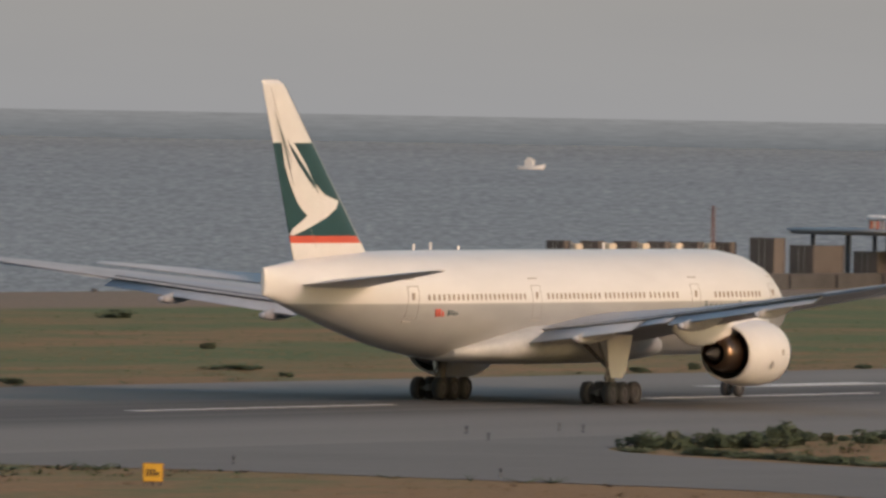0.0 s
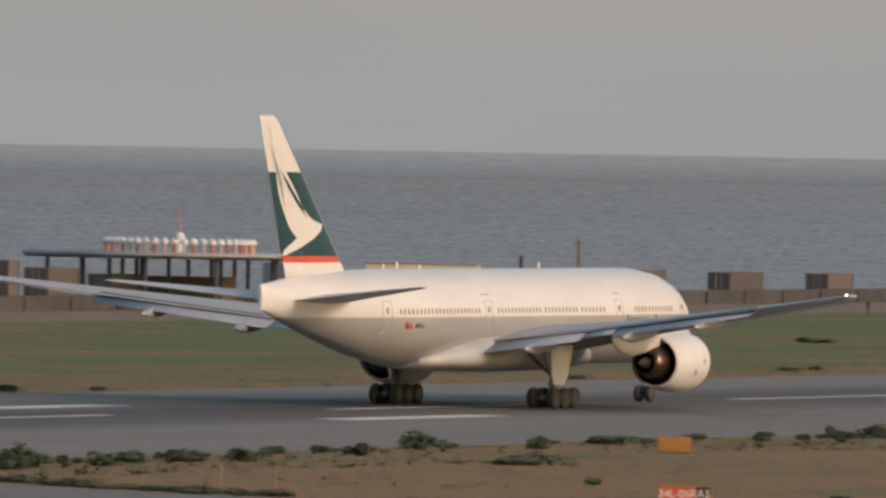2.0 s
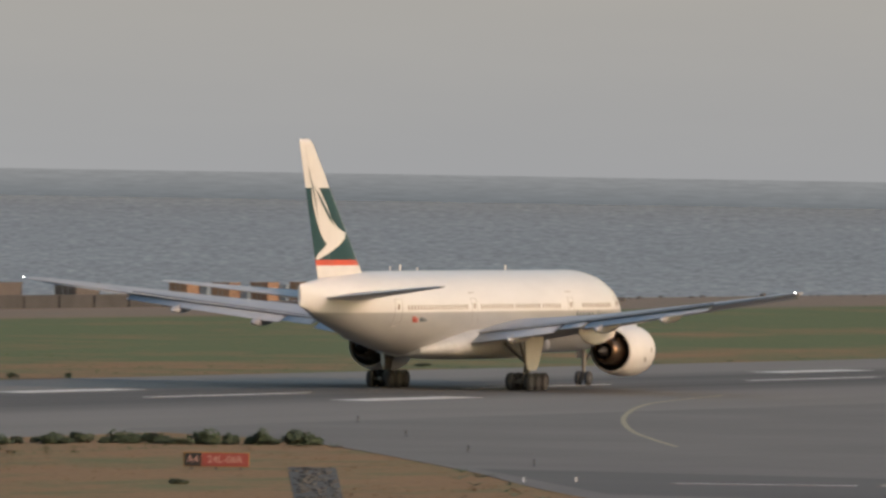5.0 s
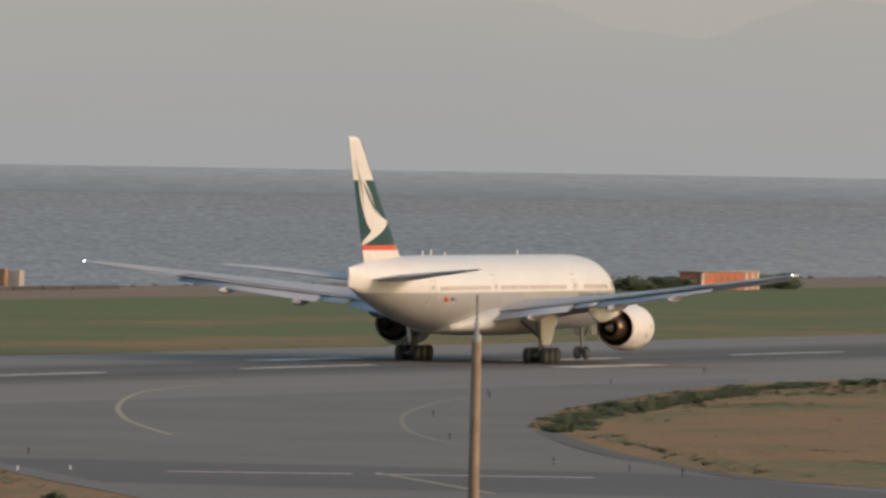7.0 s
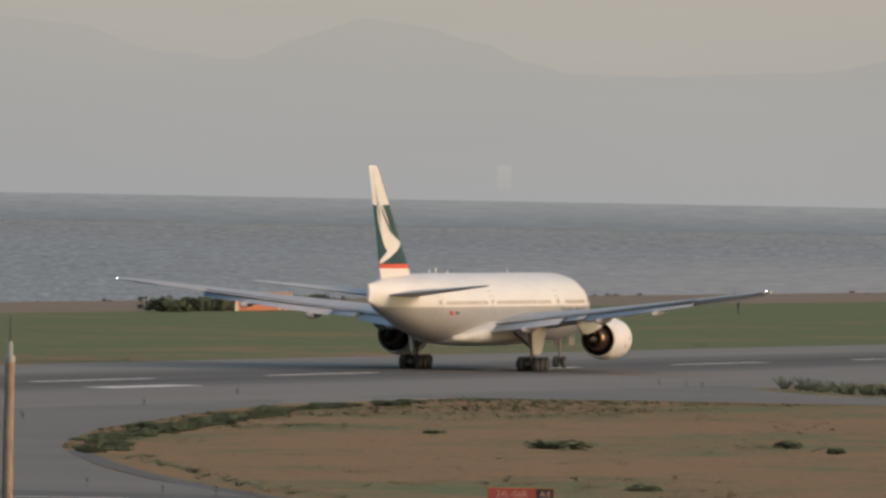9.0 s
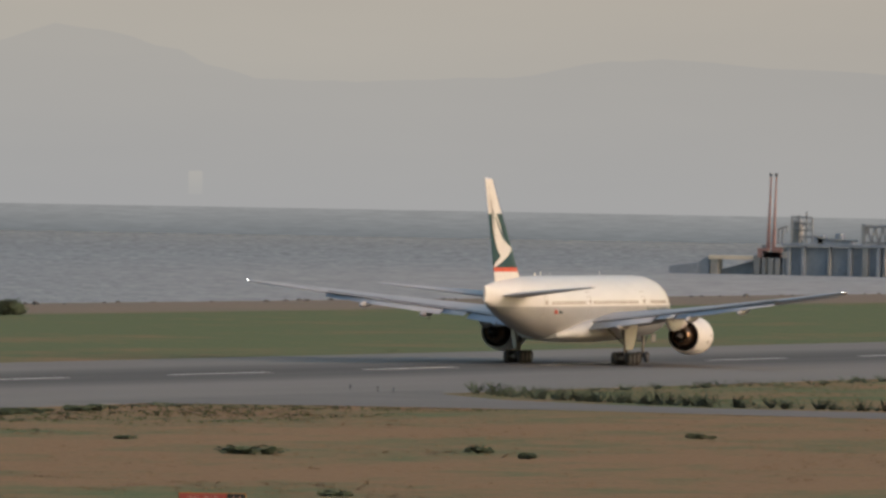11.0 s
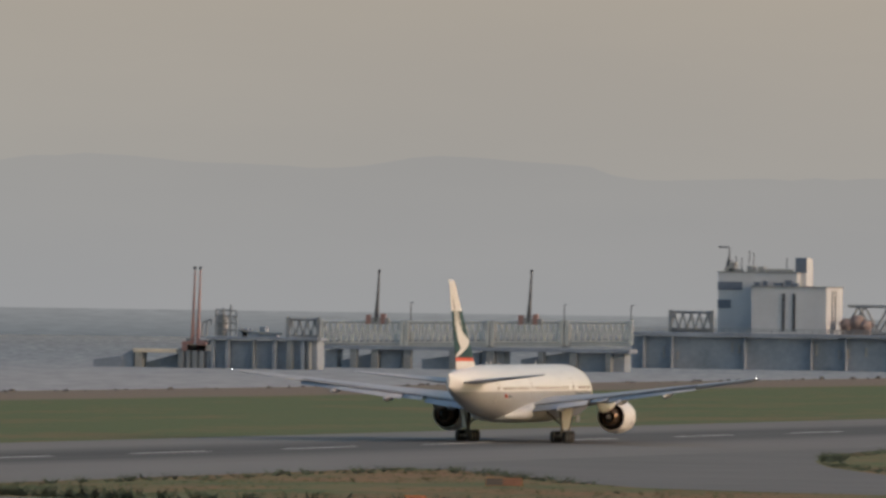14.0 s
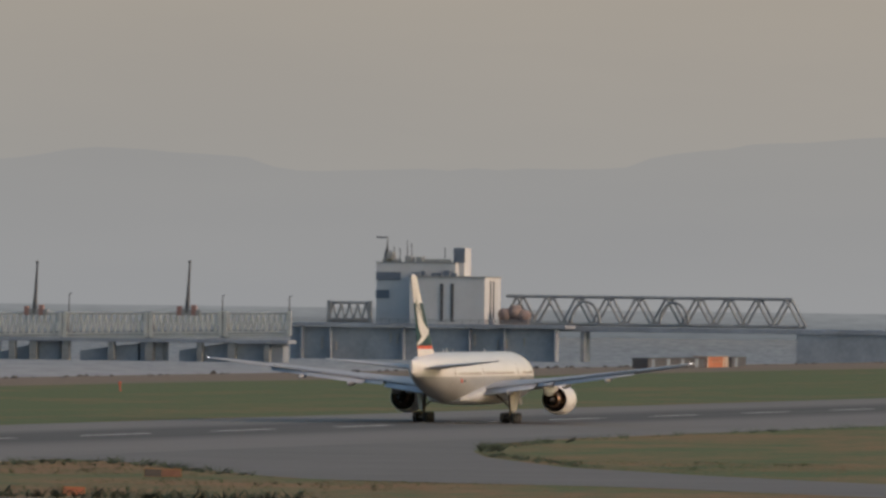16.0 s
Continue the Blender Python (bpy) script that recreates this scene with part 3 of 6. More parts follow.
def build_wing(side):
    bm = bmesh.new()
    rings = []
    for x in (1.5, 3, 6, 9.8, 14, 19, 24, 28, 29.8, 30.45):
        le, te = wing_plan(x)
        if x > 29.5:
            le += (x - 29.5) * 1.3
        thick = 0.135 - 0.03 * x / 30
        rings.append([(side * x, NOSE - le + a, wing_z(x) + b) for a, b in foil(te - le, thick)])
    add_loft(bm, rings)
    wing = part("wing", bm, PALE_GREY, airliner, "pale grey swept wing, flaps lowered a little")

    def flap(x0, x1, name, drop, length, tilt):
        bm = bmesh.new()
        rings = []
        for x in (x0, (x0 + x1) / 2, x1):
            te = wing_plan(x)[1]
            y0, z0 = NOSE - te + 0.7, wing_z(x) - drop
            c, s = math.cos(radians(tilt)), math.sin(radians(tilt))
            rings.append([(side * x, y0 + a * c + b * s, z0 + b * c + a * s) for a, b in foil(length(x), 0.11, 8)])
        add_loft(bm, rings)
        part(name, bm, FLAP_GREY, wing, "light grey lowered flap")
    flap(3.4, 9.4, "inboard_flap", 0.06, lambda x: 3.1 - 0.09 * x, 15)
    flap(9.8, 11.8, "flaperon", 0.05, lambda x: 2.0, 11)
    flap(12.0, 22.8, "outboard_flap", 0.06, lambda x: 2.75 - 0.055 * x, 15)
    flap(23.1, 28.9, "aileron", 0.02, lambda x: 1.15 - 0.01 * x, 6)
    bm = bmesh.new()  # drooped slat along the leading edge
    rings = []
    for x in (4.2, 12, 20, 29):
        le = wing_plan(x)[0]
        rings.append([(side * x, NOSE - le + 0.55 + a * 0.97 - 0.0, wing_z(x) - 0.22 + b * 0.97 + a * -0.18) for a, b in foil(1.3 - 0.015 * x, 0.17, 8)])
    add_loft(bm, rings)
    part("slat", bm, LIP, wing, "bare metal leading-edge slat")
    bm = bmesh.new()  # dark strip painted as the shade in the gap ahead of the flaps
    rings = []
    for x in (3.4, 9.8, 16, 22.8):
        te = wing_plan(x)[1]
        rings.append([(side * x, NOSE - te + a, wing_z(x) + 0.10 + c) for a, c in ((0.95, 0.06), (0.55, 0.045), (0.55, -0.1), (0.95, -0.1))])
    add_loft(bm, rings, smooth=False)
    part("flap_gap", bm, GAP_SHADE, wing, "dark strip painted as gap shade ahead of the flaps")
    for x, size in ((6.3, 1.0), (13.5, 1.0), (19.2, 0.88)):  # flap track fairings
        le, te = wing_plan(x)
        at = Vector((side * x, NOSE - te - 1.15 * size, wing_z(x) - 0.78 * size))
        bm = bmesh.new()
        rings = []
        for y, half, tall in ((-0.75, 0.10, 0.14), (-0.45, 0.20, 0.24), (0.4, 0.30, 0.36), (1.7, 0.34, 0.42), (3.1, 0.28, 0.34), (4.3, 0.06, 0.08)):
            rings.append([at + Vector((half * size * math.copysign(abs(math.cos(t)) ** 0.7, math.cos(t)), y * size, tall * size * math.sin(t) + 0.10 * max(0, y) * size)) for t in (2 * math.pi * k / 16 for k in range(16))])
        add_loft(bm, rings)
        fairing = part("flap_track_fairing", bm, FAIRING, wing, "pale flap track fairing")
        bm = bmesh.new()
        add_loft(bm, [[at + Vector((half * size * math.cos(t), y * size, tall * size * math.sin(t))) for t in (2 * math.pi * k / 12 for k in range(12))] for y, half, tall in ((-1.15, 0.03, 0.05), (-0.95, 0.13, 0.16), (-0.74, 0.17, 0.21))])
        part("fairing_tail", bm, FLAP_GREY, fairing, "grey fairing tail cone")
    for x0, x1 in ((12.3, 14.2), (14.3, 16.3), (16.4, 18.4), (18.5, 20.5), (20.6, 22.6)):  # spoiler panels
        bm = bmesh.new()
        rings = []
        for x in (x0, x1):
            le, te = wing_plan(x)
            c = te - le
            rings.append([(side * x, NOSE - le - f * c, wing_z(x) + h * c + 0.012) for f, h in ((0.66, 0.042), (0.84, 0.020), (0.84, 0.012), (0.66, 0.034))])
        add_loft(bm, rings, smooth=False)
        part("spoiler", bm, FLAP_GREY, wing)
    bm = bmesh.new()
    le, te = wing_plan(30.2)
    bmesh.ops.create_icosphere(bm, subdivisions=2, radius=0.055, matrix=Matrix.Translation((side * 30.25, NOSE - te + 0.10, wing_z(30.4) + 0.06)))
    part("wingtip_lamp", bm, LAMP, wing, "bright white position light")
    return wing


for side in (1, -1):
    build_wing(side)


def fin_point(z, u, side, proud):
    """A place on the fin's skin; u: from the trailing edge forward, as a share of the chord."""
    s = (z - 8.75) / (18.2 - 8.75)
    le, te = 51.75 + s * 9.9, 60.2 + s * 3.75
    u = max(0.0, u - 0.045)
    x = 1 - u
    t = 5 * 0.095 * (0.2969 * math.sqrt(max(x, 0)) - 0.126 * x - 0.3516 * x * x + 0.2843 * x ** 3 - 0.1015 * x ** 4)
    return Vector((side * ((t + 0.0015) * (te - le) + proud), NOSE - te - (le - te) * u, z))


def build_fin():
    bm = bmesh.new()
    rings, levels = [], [(8.0, 0), (8.75, 0), (9.15, 0), (9.55, 1), (11.2, 2), (13, 2), (14.73, 2), (16.4, 0), (17.9, 0), (18.22, 0)]
    for z, _ in levels:
        s = (z - 8.75) / (18.2 - 8.75)
        le, te = 51.75 + s * 9.9, 60.2 + s * 3.75
        if z > 18:
            le += 0.35
        rings.append([(b, NOSE - le + a, z) for a, b in foil(te - le, 0.095)])
    vs = add_loft(bm, rings)
    bm.faces.ensure_lookup_table()
    for f in bm.faces:
        z = f.calc_center_median().z
        f.material_index = 1 if 9.15 < z < 9.55 else 2 if 9.55 < z < 14.73 else 0
    fin = part("fin", bm, [WHITE, RED, GREEN], airliner, "tall fin, white with a deep green field and a red band")
    # plain curved white sweep on each side
    for side in (1, -1):
        bm = bmesh.new()
        left = [(16.3, 0.19), (14.79, 0.23), (13.5, 0.18), (12.46, 0.20), (11.43, 0.24), (10.95, 0.29), (10.69, 0.34), (10.4, 0.25), (9.95, 0.10), (9.6, 0.0)]
        right = [(16.3, 0.22), (14.79, 0.49), (13.5, 0.60), (12.5, 0.62), (11.85, 0.73), (11.5, 0.94), (11.1, 0.83), (10.6, 0.62), (10.1, 0.37), (9.58, 0.10)]

        steps = 5
        rows = []
        for (za, ua), (zb, ub) in zip(left, right):
            rows.append([bm.verts.new(fin_point(za + (zb - za) * k / steps, ua + (ub - ua) * k / steps, side, 0.035)) for k in range(steps + 1)])
        for a, b in zip(rows, rows[1:]):
            for k in range(steps):
                bm.faces.new((a[k], a[k + 1], b[k + 1], b[k]))
        part("sweep_mark", bm, WHITE, fin, "plain white curved sweep on green")
    for side in (1, -1):  # brushed feather strokes along the sweep
        for z0, z1, u0, u1, w in ((12.3, 15.9, 0.245, 0.265, 0.014), (13.2, 16.6, 0.275, 0.255, 0.016), (13.6, 16.1, 0.32, 0.27, 0.012), (12.2, 14.2, 0.585, 0.47, 0.020),
                                  (12.5, 14.4, 0.545, 0.44, 0.016), (12.9, 14.6, 0.51, 0.42, 0.018), (13.3, 14.9, 0.46, 0.37, 0.014), (11.9, 13.6, 0.63, 0.53, 0.018)):
            bm = bmesh.new()
            rows = []
            for k in range(7):
                f = k / 6
                z, u, h = z0 + (z1 - z0) * f, u0 + (u1 - u0) * f + 0.006 * math.sin(5 * f), w * math.sin(math.pi * (0.08 + 0.84 * f))
                rows.append([bm.verts.new(fin_point(z, u + d, side, 0.045)) for d in (-h, h)])
            for a, b in zip(rows, rows[1:]):
                bm.faces.new((a[0], a[1], b[1], b[0]))
            part("feather_stroke", bm, STROKE if z1 > 15 else GREEN, fin, "thin brushed dark stroke")
    bm = bmesh.new()  # bare metal along the leading edge
    rings = []
    for z in (9.2, 12.0, 15.0, 17.9):
        r = (z - 8.75) / (18.2 - 8.75)
        le, c = 51.75 + r * 9.9, 8.45 - r * 6.15
        rings.append([(b * 1.03, NOSE - le + 0.02 + a, z) for a, b in foil(c, 0.095, 24)[-4:] + foil(c, 0.095, 24)[:5]])
    add_loft(bm, rings, closed=False, caps=False)
    part("leading_edge", bm, EDGE_METAL, fin, "dull bare metal leading edge")
    bm = bmesh.new()  # rudder hinge line
    for side in (1, -1):
        add_rod(bm, on_fin_line(8.9, side), on_fin_line(17.8, side), 0.014, sides=5)
    part("rudder_hinge", bm, SEAM, fin)
    return fin


def on_fin_line(z, side):
    s = (z - 8.75) / (18.2 - 8.75)
    le, te = 51.75 + s * 9.9, 60.2 + s * 3.75
    c = te - le
    x = 0.70
    t = 5 * 0.095 * (0.2969 * math.sqrt(x) - 0.126 * x - 0.3516 * x * x + 0.2843 * x ** 3 - 0.1015 * x ** 4)
    return (side * (t + 0.001) * c, NOSE - te + c * 0.30, z)


build_fin()

for side in (1, -1):
    bm = bmesh.new()
    rings = []
    for x, le, te in ((0.8, 53.2, 60.6), (1.6, 53.9, 60.7), (5, 57.0, 61.7), (9, 60.4, 62.9), (10.5, 61.7, 63.3), (10.8, 62.2, 63.35)):
        z = 6.72 + 0.105 * x
        rings.append([(side * x, NOSE - le + a, z + b) for a, b in foil(te - le, 0.10)])
    add_loft(bm, rings)
    part("tailplane", bm, TAILPLANE, airliner, "pale grey swept tailplane")


def build_engine(side):
    x, z = side * 9.6, 2.95
    bm = bmesh.new()
    y0 = NOSE - 20.5  # the inlet lip
    add_lathe(bm, [(0, 1.52), (0.06, 1.66), (-0.35, 1.80), (-1.4, 1.92), (-2.6, 1.92), (-3.8, 1.82), (-4.7, 1.66), (-5.1, 1.56), (-5.06, 1.48), (-3.9, 1.56), (-3.8, 0.4)], (x, y0, z), sides=48)
    cowl = part("engine_cowl", bm, WHITE, airliner, "white engine cowling")
    bm = bmesh.new()
    add_lathe(bm, [(0.0, 1.51), (0.09, 1.60), (0.06, 1.68), (-0.4, 1.815)], (x, y0, z), sides=48)
    part("inlet_lip", bm, LIP, cowl, "polished metal inlet lip")
    bm = bmesh.new()
    add_lathe(bm, [(0.0, 1.50), (-1.3, 1.40), (-1.5, 0.3), (-0.9, 0.02)], (x, y0, z), sides=32)
    part("fan", bm, DUCT, cowl, "dark fan and spinner")
    bm = bmesh.new()  # fan nozzle's dark inside
    add_lathe(bm, [(-5.1, 1.52), (-4.1, 1.50), (-4.0, 0.9)], (x, y0, z), sides=40)
    part("fan_nozzle", bm, DUCT, cowl, "black nozzle")
    bm = bmesh.new()
    add_lathe(bm, [(-4.0, 1.12), (-5.0, 1.10), (-5.8, 0.95), (-6.6, 0.72), (-6.55, 0.66), (-5.8, 0.68)], (x, y0, z), sides=36)
    core = part("core_cowl", bm, BRONZE, cowl, "heat-tinted bronze exhaust")
    bm = bmesh.new()
    add_lathe(bm, [(-5.7, 0.46), (-6.4, 0.42), (-7.2, 0.20), (-7.6, 0.03)], (x, y0, z), sides=24)
    part("exhaust_plug", bm, DUCT, core)
    bm = bmesh.new()  # pylon
    rings = []
    for d, top, low, half in ((20.2, 4.9, 4.6, 0.08), (22, 5.25, 4.3, 0.30), (25, 5.0, 3.8, 0.36), (27.5, 4.8, 3.5, 0.40), (29.2, 4.75, 3.35, 0.40), (30.6, 4.7, 3.55, 0.32), (32.2, 4.65, 4.2, 0.06)):
        rings.append([(x + half * math.cos(t), NOSE - d, (top + low) / 2 + (top - low) / 2 * math.sin(t)) for t in (2 * math.pi * k / 14 for k in range(14))])
    add_loft(bm, rings)
    part("pylon", bm, WHITE, airliner, "white engine pylon")
    for d in (22.0, 23.3):  # small access marks on the cowl's outer side
        bm = bmesh.new()
        add_box(bm, x + side * 1.93 - 0.02, NOSE - d - 0.12, z - 0.1 - (0.7 if d > 23 else 0), x + side * 1.93 + 0.012, NOSE - d + 0.12, z + 0.25 - (0.7 if d > 23 else 0))
        part("cowl_mark", bm, SEAM, cowl)


for side in (1, -1):
    build_engine(side)


def add_wheel(parent, x, y, r, w, name="wheel"):
    bm = bmesh.new()
    add_lathe(bm, [(-w * 0.42, r * 0.56), (-w * 0.5, r * 0.70), (-w * 0.5, r * 0.86), (-w * 0.36, r * 0.97), (0, r), (w * 0.36, r * 0.97), (w * 0.5, r * 0.86), (w * 0.5, r * 0.70), (w * 0.42, r * 0.56)], (x, y, r), axis="X", sides=24)
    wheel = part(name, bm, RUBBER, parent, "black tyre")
    bm = bmesh.new()
    add_lathe(bm, [(-w * 0.30, 0.02), (-w * 0.36, r * 0.3), (-w * 0.42, r * 0.57), (w * 0.42, r * 0.57), (w * 0.36, r * 0.3), (w * 0.30, 0.02)], (x, y, r), axis="X", sides=18)
    part("hub", bm, HUB, wheel, "grey wheel hub")


def build_main_gear(side):
    x = side * 5.5
    bm = bmesh.new()
    add_rod(bm, (x, 0, 0.75), (x - side * 0.1, 0.2, 4.1), 0.20, 0.26, 14)
    add_rod(bm, (x, 0, 1.9), (x - side * 1.9, 0.1, 3.5), 0.11, sides=10)
    add_rod(bm, (x, -0.15, 1.6), (x, -1.7, 3.7), 0.09, sides=8)
    add_rod(bm, (x, -0.25, 1.7), (x, -0.9, 0.9), 0.07, sides=8)
    gear = part("main_gear_strut", bm, GEAR, airliner, "grey steel landing gear leg")
    bm = bmesh.new()
    add_box(bm, x - 0.17, -1.75, 0.50, x + 0.17, 1.75, 0.86, 0.06)
    for y in (-1.47, 0, 1.47):
        add_rod(bm, (x - 0.75, y, 0.66), (x + 0.75, y, 0.66), 0.10, sides=10)
    part("bogie_beam", bm, GEAR, gear)
    for y in (-1.47, 0, 1.47):
        for dx in (-0.70, 0.70):
            add_wheel(gear, x + dx, y, 0.66, 0.50)
    bm = bmesh.new()
    rings = []  # a panel that tapers downwards and stands obliquely to the leg
    for z, w in ((1.5, 0.34), (1.9, 0.50), (2.6, 0.62), (3.4, 0.74), (4.0, 0.78)):
        u = Vector((side * 0.66, 0.75, 0)) * w
        c, o = Vector((x + side * (0.34 + 0.07 * (z - 1.5)), 0.05, z)), Vector((side * 0.03, -0.03, 0))
        rings.append([c - u - o, c + u - o, c + u + o, c - u + o])
    add_loft(bm, rings, smooth=False)
    part("gear_door", bm, WHITE, gear, "pale gear door on the leg")
    bm = bmesh.new()  # torsion links and hoses in front of the leg
    add_rod(bm, (x, -0.28, 2.3), (x + side * 0.02, -0.75, 1.55), 0.06, sides=8)
    add_rod(bm, (x, -0.75, 1.55), (x, -0.30, 0.95), 0.06, sides=8)
    for dx in (-0.12, 0.12):
        add_rod(bm, (x + dx, -0.20, 0.9), (x + dx * 1.2, -0.24, 3.7), 0.025, sides=6)
    part("torsion_link", bm, GEAR, gear)


for side in (1, -1):
    build_main_gear(side)
bm = bmesh.new()
add_rod(bm, (0, 26.2, 0.5), (0, 26.0, 3.0), 0.13, 0.16, 12)
add_rod(bm, (0, 26.3, 1.5), (0, 28.0, 2.9), 0.07, sides=8)
add_rod(bm, (-0.55, 26.2, 0.55), (0.55, 26.2, 0.55), 0.08, sides=8)
nose_gear = part("nose_gear_strut", bm, GEAR, airliner, "grey steel nose gear leg")
for dx in (-0.38, 0.38):
    add_wheel(nose_gear, dx, 26.2, 0.54, 0.38)
for dx in (-0.75, 0.75):
    bm = bmesh.new()
    add_box(bm, dx - 0.03, 26.5, 2.05, dx + 0.03, 28.2, 2.85, 0.02)
    part("nose_gear_door", bm, GEAR, nose_gear)

# cabin windows, doors, seams, aerials
wbm = bmesh.new()
pts = [(0.12 * math.copysign(abs(math.cos(t)) ** 0.6, math.cos(t)), 0.19 * math.copysign(abs(math.sin(t)) ** 0.6, math.sin(t))) for t in (2 * math.pi * k / 12 for k in range(12))]
back = [wbm.verts.new((-0.03, y, z)) for y, z in pts]
front = [wbm.verts.new((0.012, y * 0.92, z * 0.92)) for y, z in pts]
wbm.faces.new(front)
for k in range(12):
    wbm.faces.new((back[k], back[(k + 1) % 12], front[(k + 1) % 12], front[k]))
WINDOW_MESH = finish(wbm, "cabin_window", GLASS_DARK)
for side in (1, -1):
    for d0, d1 in ((8.2, 14.1), (19.0, 22.4), (23.2, 28.0), (28.8, 35.1), (38.0, 49.0)):
        count = round((d1 - d0) / 0.533)
        for k in range(count + 1):
            d = d0 + (d1 - d0) * k / count
            w = new("cabin_window", WINDOW_MESH)
            w.parent = fuselage
            z = 6.14
            x = skin(d, z)
            tilt = math.degrees(math.atan2(z - 5.645, x))
            w.matrix_local = pose(side * (x + 0.004), NOSE - d, z, 0, -tilt if side > 0 else 180 + tilt, 0)
    for d, w in ((5.9, 1.07), (16.6, 1.07), (36.5, 1.07), (50.6, 1.07)):
        bm = bmesh.new()
        for (ya, za), (yb, zb) in (((-w / 2, 4.95), (-w / 2, 6.75)), ((w / 2, 4.95), (w / 2, 6.75)), ((-w / 2, 6.75), (w / 2, 6.75)), ((-w / 2, 4.95), (w / 2, 4.95))):
            for s in range(6):
                p, q = [Vector((side * (skin(d - (ya + (yb - ya) * u), za + (zb - za) * u) + 0.0), NOSE - d + ya + (yb - ya) * u, za + (zb - za) * u)) for u in (s / 6, (s + 1) / 6)]
                add_rod(bm, p, q, 0.022, sides=4)
        door = part("cabin_door", bm, SEAM, fuselage, "outline of a closed cabin door")
        bm = bmesh.new()
        x = skin(d, 6.2)
        add_box(bm, side * x - 0.03, NOSE - d - 0.13, 5.98, side * x + 0.03, NOSE - d + 0.13, 6.38, 0.01)
        part("door_window", bm, GLASS_DARK, door)
        bm = bmesh.new()
        x = skin(d, 4.78)
        add_box(bm, side * x - 0.03, NOSE - d - 0.75, 4.72, side * x + 0.03, NOSE - d + 0.75, 4.80, 0.01)
        part("door_sill", bm, SEAM, door, "thin grey sill")
        bm = bmesh.new()
        x = skin(d, 7.15)
        add_box(bm, side * x - 0.04, NOSE - d - 0.55, 7.12, side * x + 0.03, NOSE - d + 0.55, 7.19, 0.01)
        part("drip_rail", bm, SEAM, door, "thin grey drip rail")
    # small mark behind the wing and bars for the lettering
    for i in range(3):
        x = skin(47.6, 5.28)
        bm = bmesh.new()
        add_box(bm, side * x - 0.05, NOSE - 48.2 + i * 0.36 - 0.10, 5.06, side * x + 0.02, NOSE - 48.2 + i * 0.36 + 0.10, 5.48)
        part("small_red_mark", bm, RED, fuselage, "small plain red mark")
    for i in range(4):
        x = skin(46.4, 5.28)
        bm = bmesh.new()
        add_box(bm, side * x - 0.05, NOSE - 46.9 + i * 0.32 - 0.10, 5.10 + 0.05 * (i % 2), side * x + 0.016, NOSE - 46.9 + i * 0.32 + 0.08, 5.40)
        part("lettering_bar", bm, MARK_DARK, fuselage, "small dark bar of lettering")
    for i in range(13):
        if i == 6:
            continue
        d = 15.3 - i * 0.62
        x = skin(d, 5.35)
        tall = 0.55 if i in (0, 7) else 0.36
        bm = bmesh.new()
        add_box(bm, side * x - 0.06, NOSE - d - 0.20, 5.24, side * x + 0.012, NOSE - d + 0.12, 5.24 + tall)
        part("title_bar", bm, MARK_DARK, fuselage, "dark bar where the title stands")
for d, h in ((45.8, 0.35), (43.8, 0.45), (40.4, 0.25), (22.5, 0.4)):
    bm = bmesh.new()
    add_box(bm, -0.03, NOSE - d - 0.14, 8.70, 0.03, NOSE - d + 0.10, 8.72 + h, 0.01)
    part("aerial", bm, WHITE, fuselage, "small white blade aerial")
# ---- shore: wall, containers, beacon, huts ----
RUST = plain("rust_brown_container_paint", (0.24, 0.148, 0.094), 0.7, spread=0.35, scale=0.7, vary=True)
TAN = plain("sunlit_tan_container_paint", (0.46, 0.25, 0.11), 0.7, spread=0.25, scale=0.7)
DARK_BROWN = plain("dark_brown_container_paint", (0.105, 0.090, 0.084), 0.75, spread=0.35, scale=0.7, vary=True)
CREAM = plain("cream_render", (0.62, 0.55, 0.44), 0.8, spread=0.12, scale=0.5)
PANEL_WHITE = plain("dull_white_container_door", (0.44, 0.40, 0.355), 0.7, spread=0.2, scale=0.8)
BLUE_GREY = plain("blue_grey_sheet", (0.17, 0.21, 0.26), 0.6, spread=0.2)
ORANGE = plain("orange_site_paint", (0.38, 0.14, 0.075), 0.6, spread=0.2, scale=0.7)
SIGN_RED = plain("dull_red_sign_face", (0.25, 0.050, 0.042), 0.5, spread=0.1)
SIGN_BRIGHT = plain("orange_red_sign_face", (0.46, 0.085, 0.045), 0.5, spread=0.1)
SIGN_RUST = plain("faded_rust_sign_face", (0.21, 0.105, 0.072), 0.6, spread=0.25)
SIGN_PINK = plain("faded_pink_lettering", (0.42, 0.25, 0.22), 0.5, spread=0.1)
SIGN_BLACK = plain("black_sign_face", (0.018, 0.018, 0.018), 0.5, spread=0.1)
SIGN_YELLOW = plain("yellow_sign_face", (0.62, 0.36, 0.03), 0.5, spread=0.1)
SIGN_BACK = plain("ochre_sign_back", (0.34, 0.17, 0.04), 0.7, spread=0.3)
SIGN_WHITE = plain("white_sign_lettering", (0.75, 0.70, 0.64), 0.5, spread=0.05)
POLE_WOOD = plain("weathered_pole_wood", (0.27, 0.205, 0.15), 0.85, spread=0.35, scale=2.5)
BUILDING_GREY = plain("pale_grey_plant_wall", (0.48, 0.50, 0.53), 0.8, spread=0.1, scale=0.15)
BAND_BLUE = plain("slate_blue_band", (0.12, 0.15, 0.20), 0.7, spread=0.15, scale=0.3)
PIER_PAINT = plain("pale_grey_green_truss_paint", (0.45, 0.47, 0.465), 0.7, spread=0.2, scale=0.3)
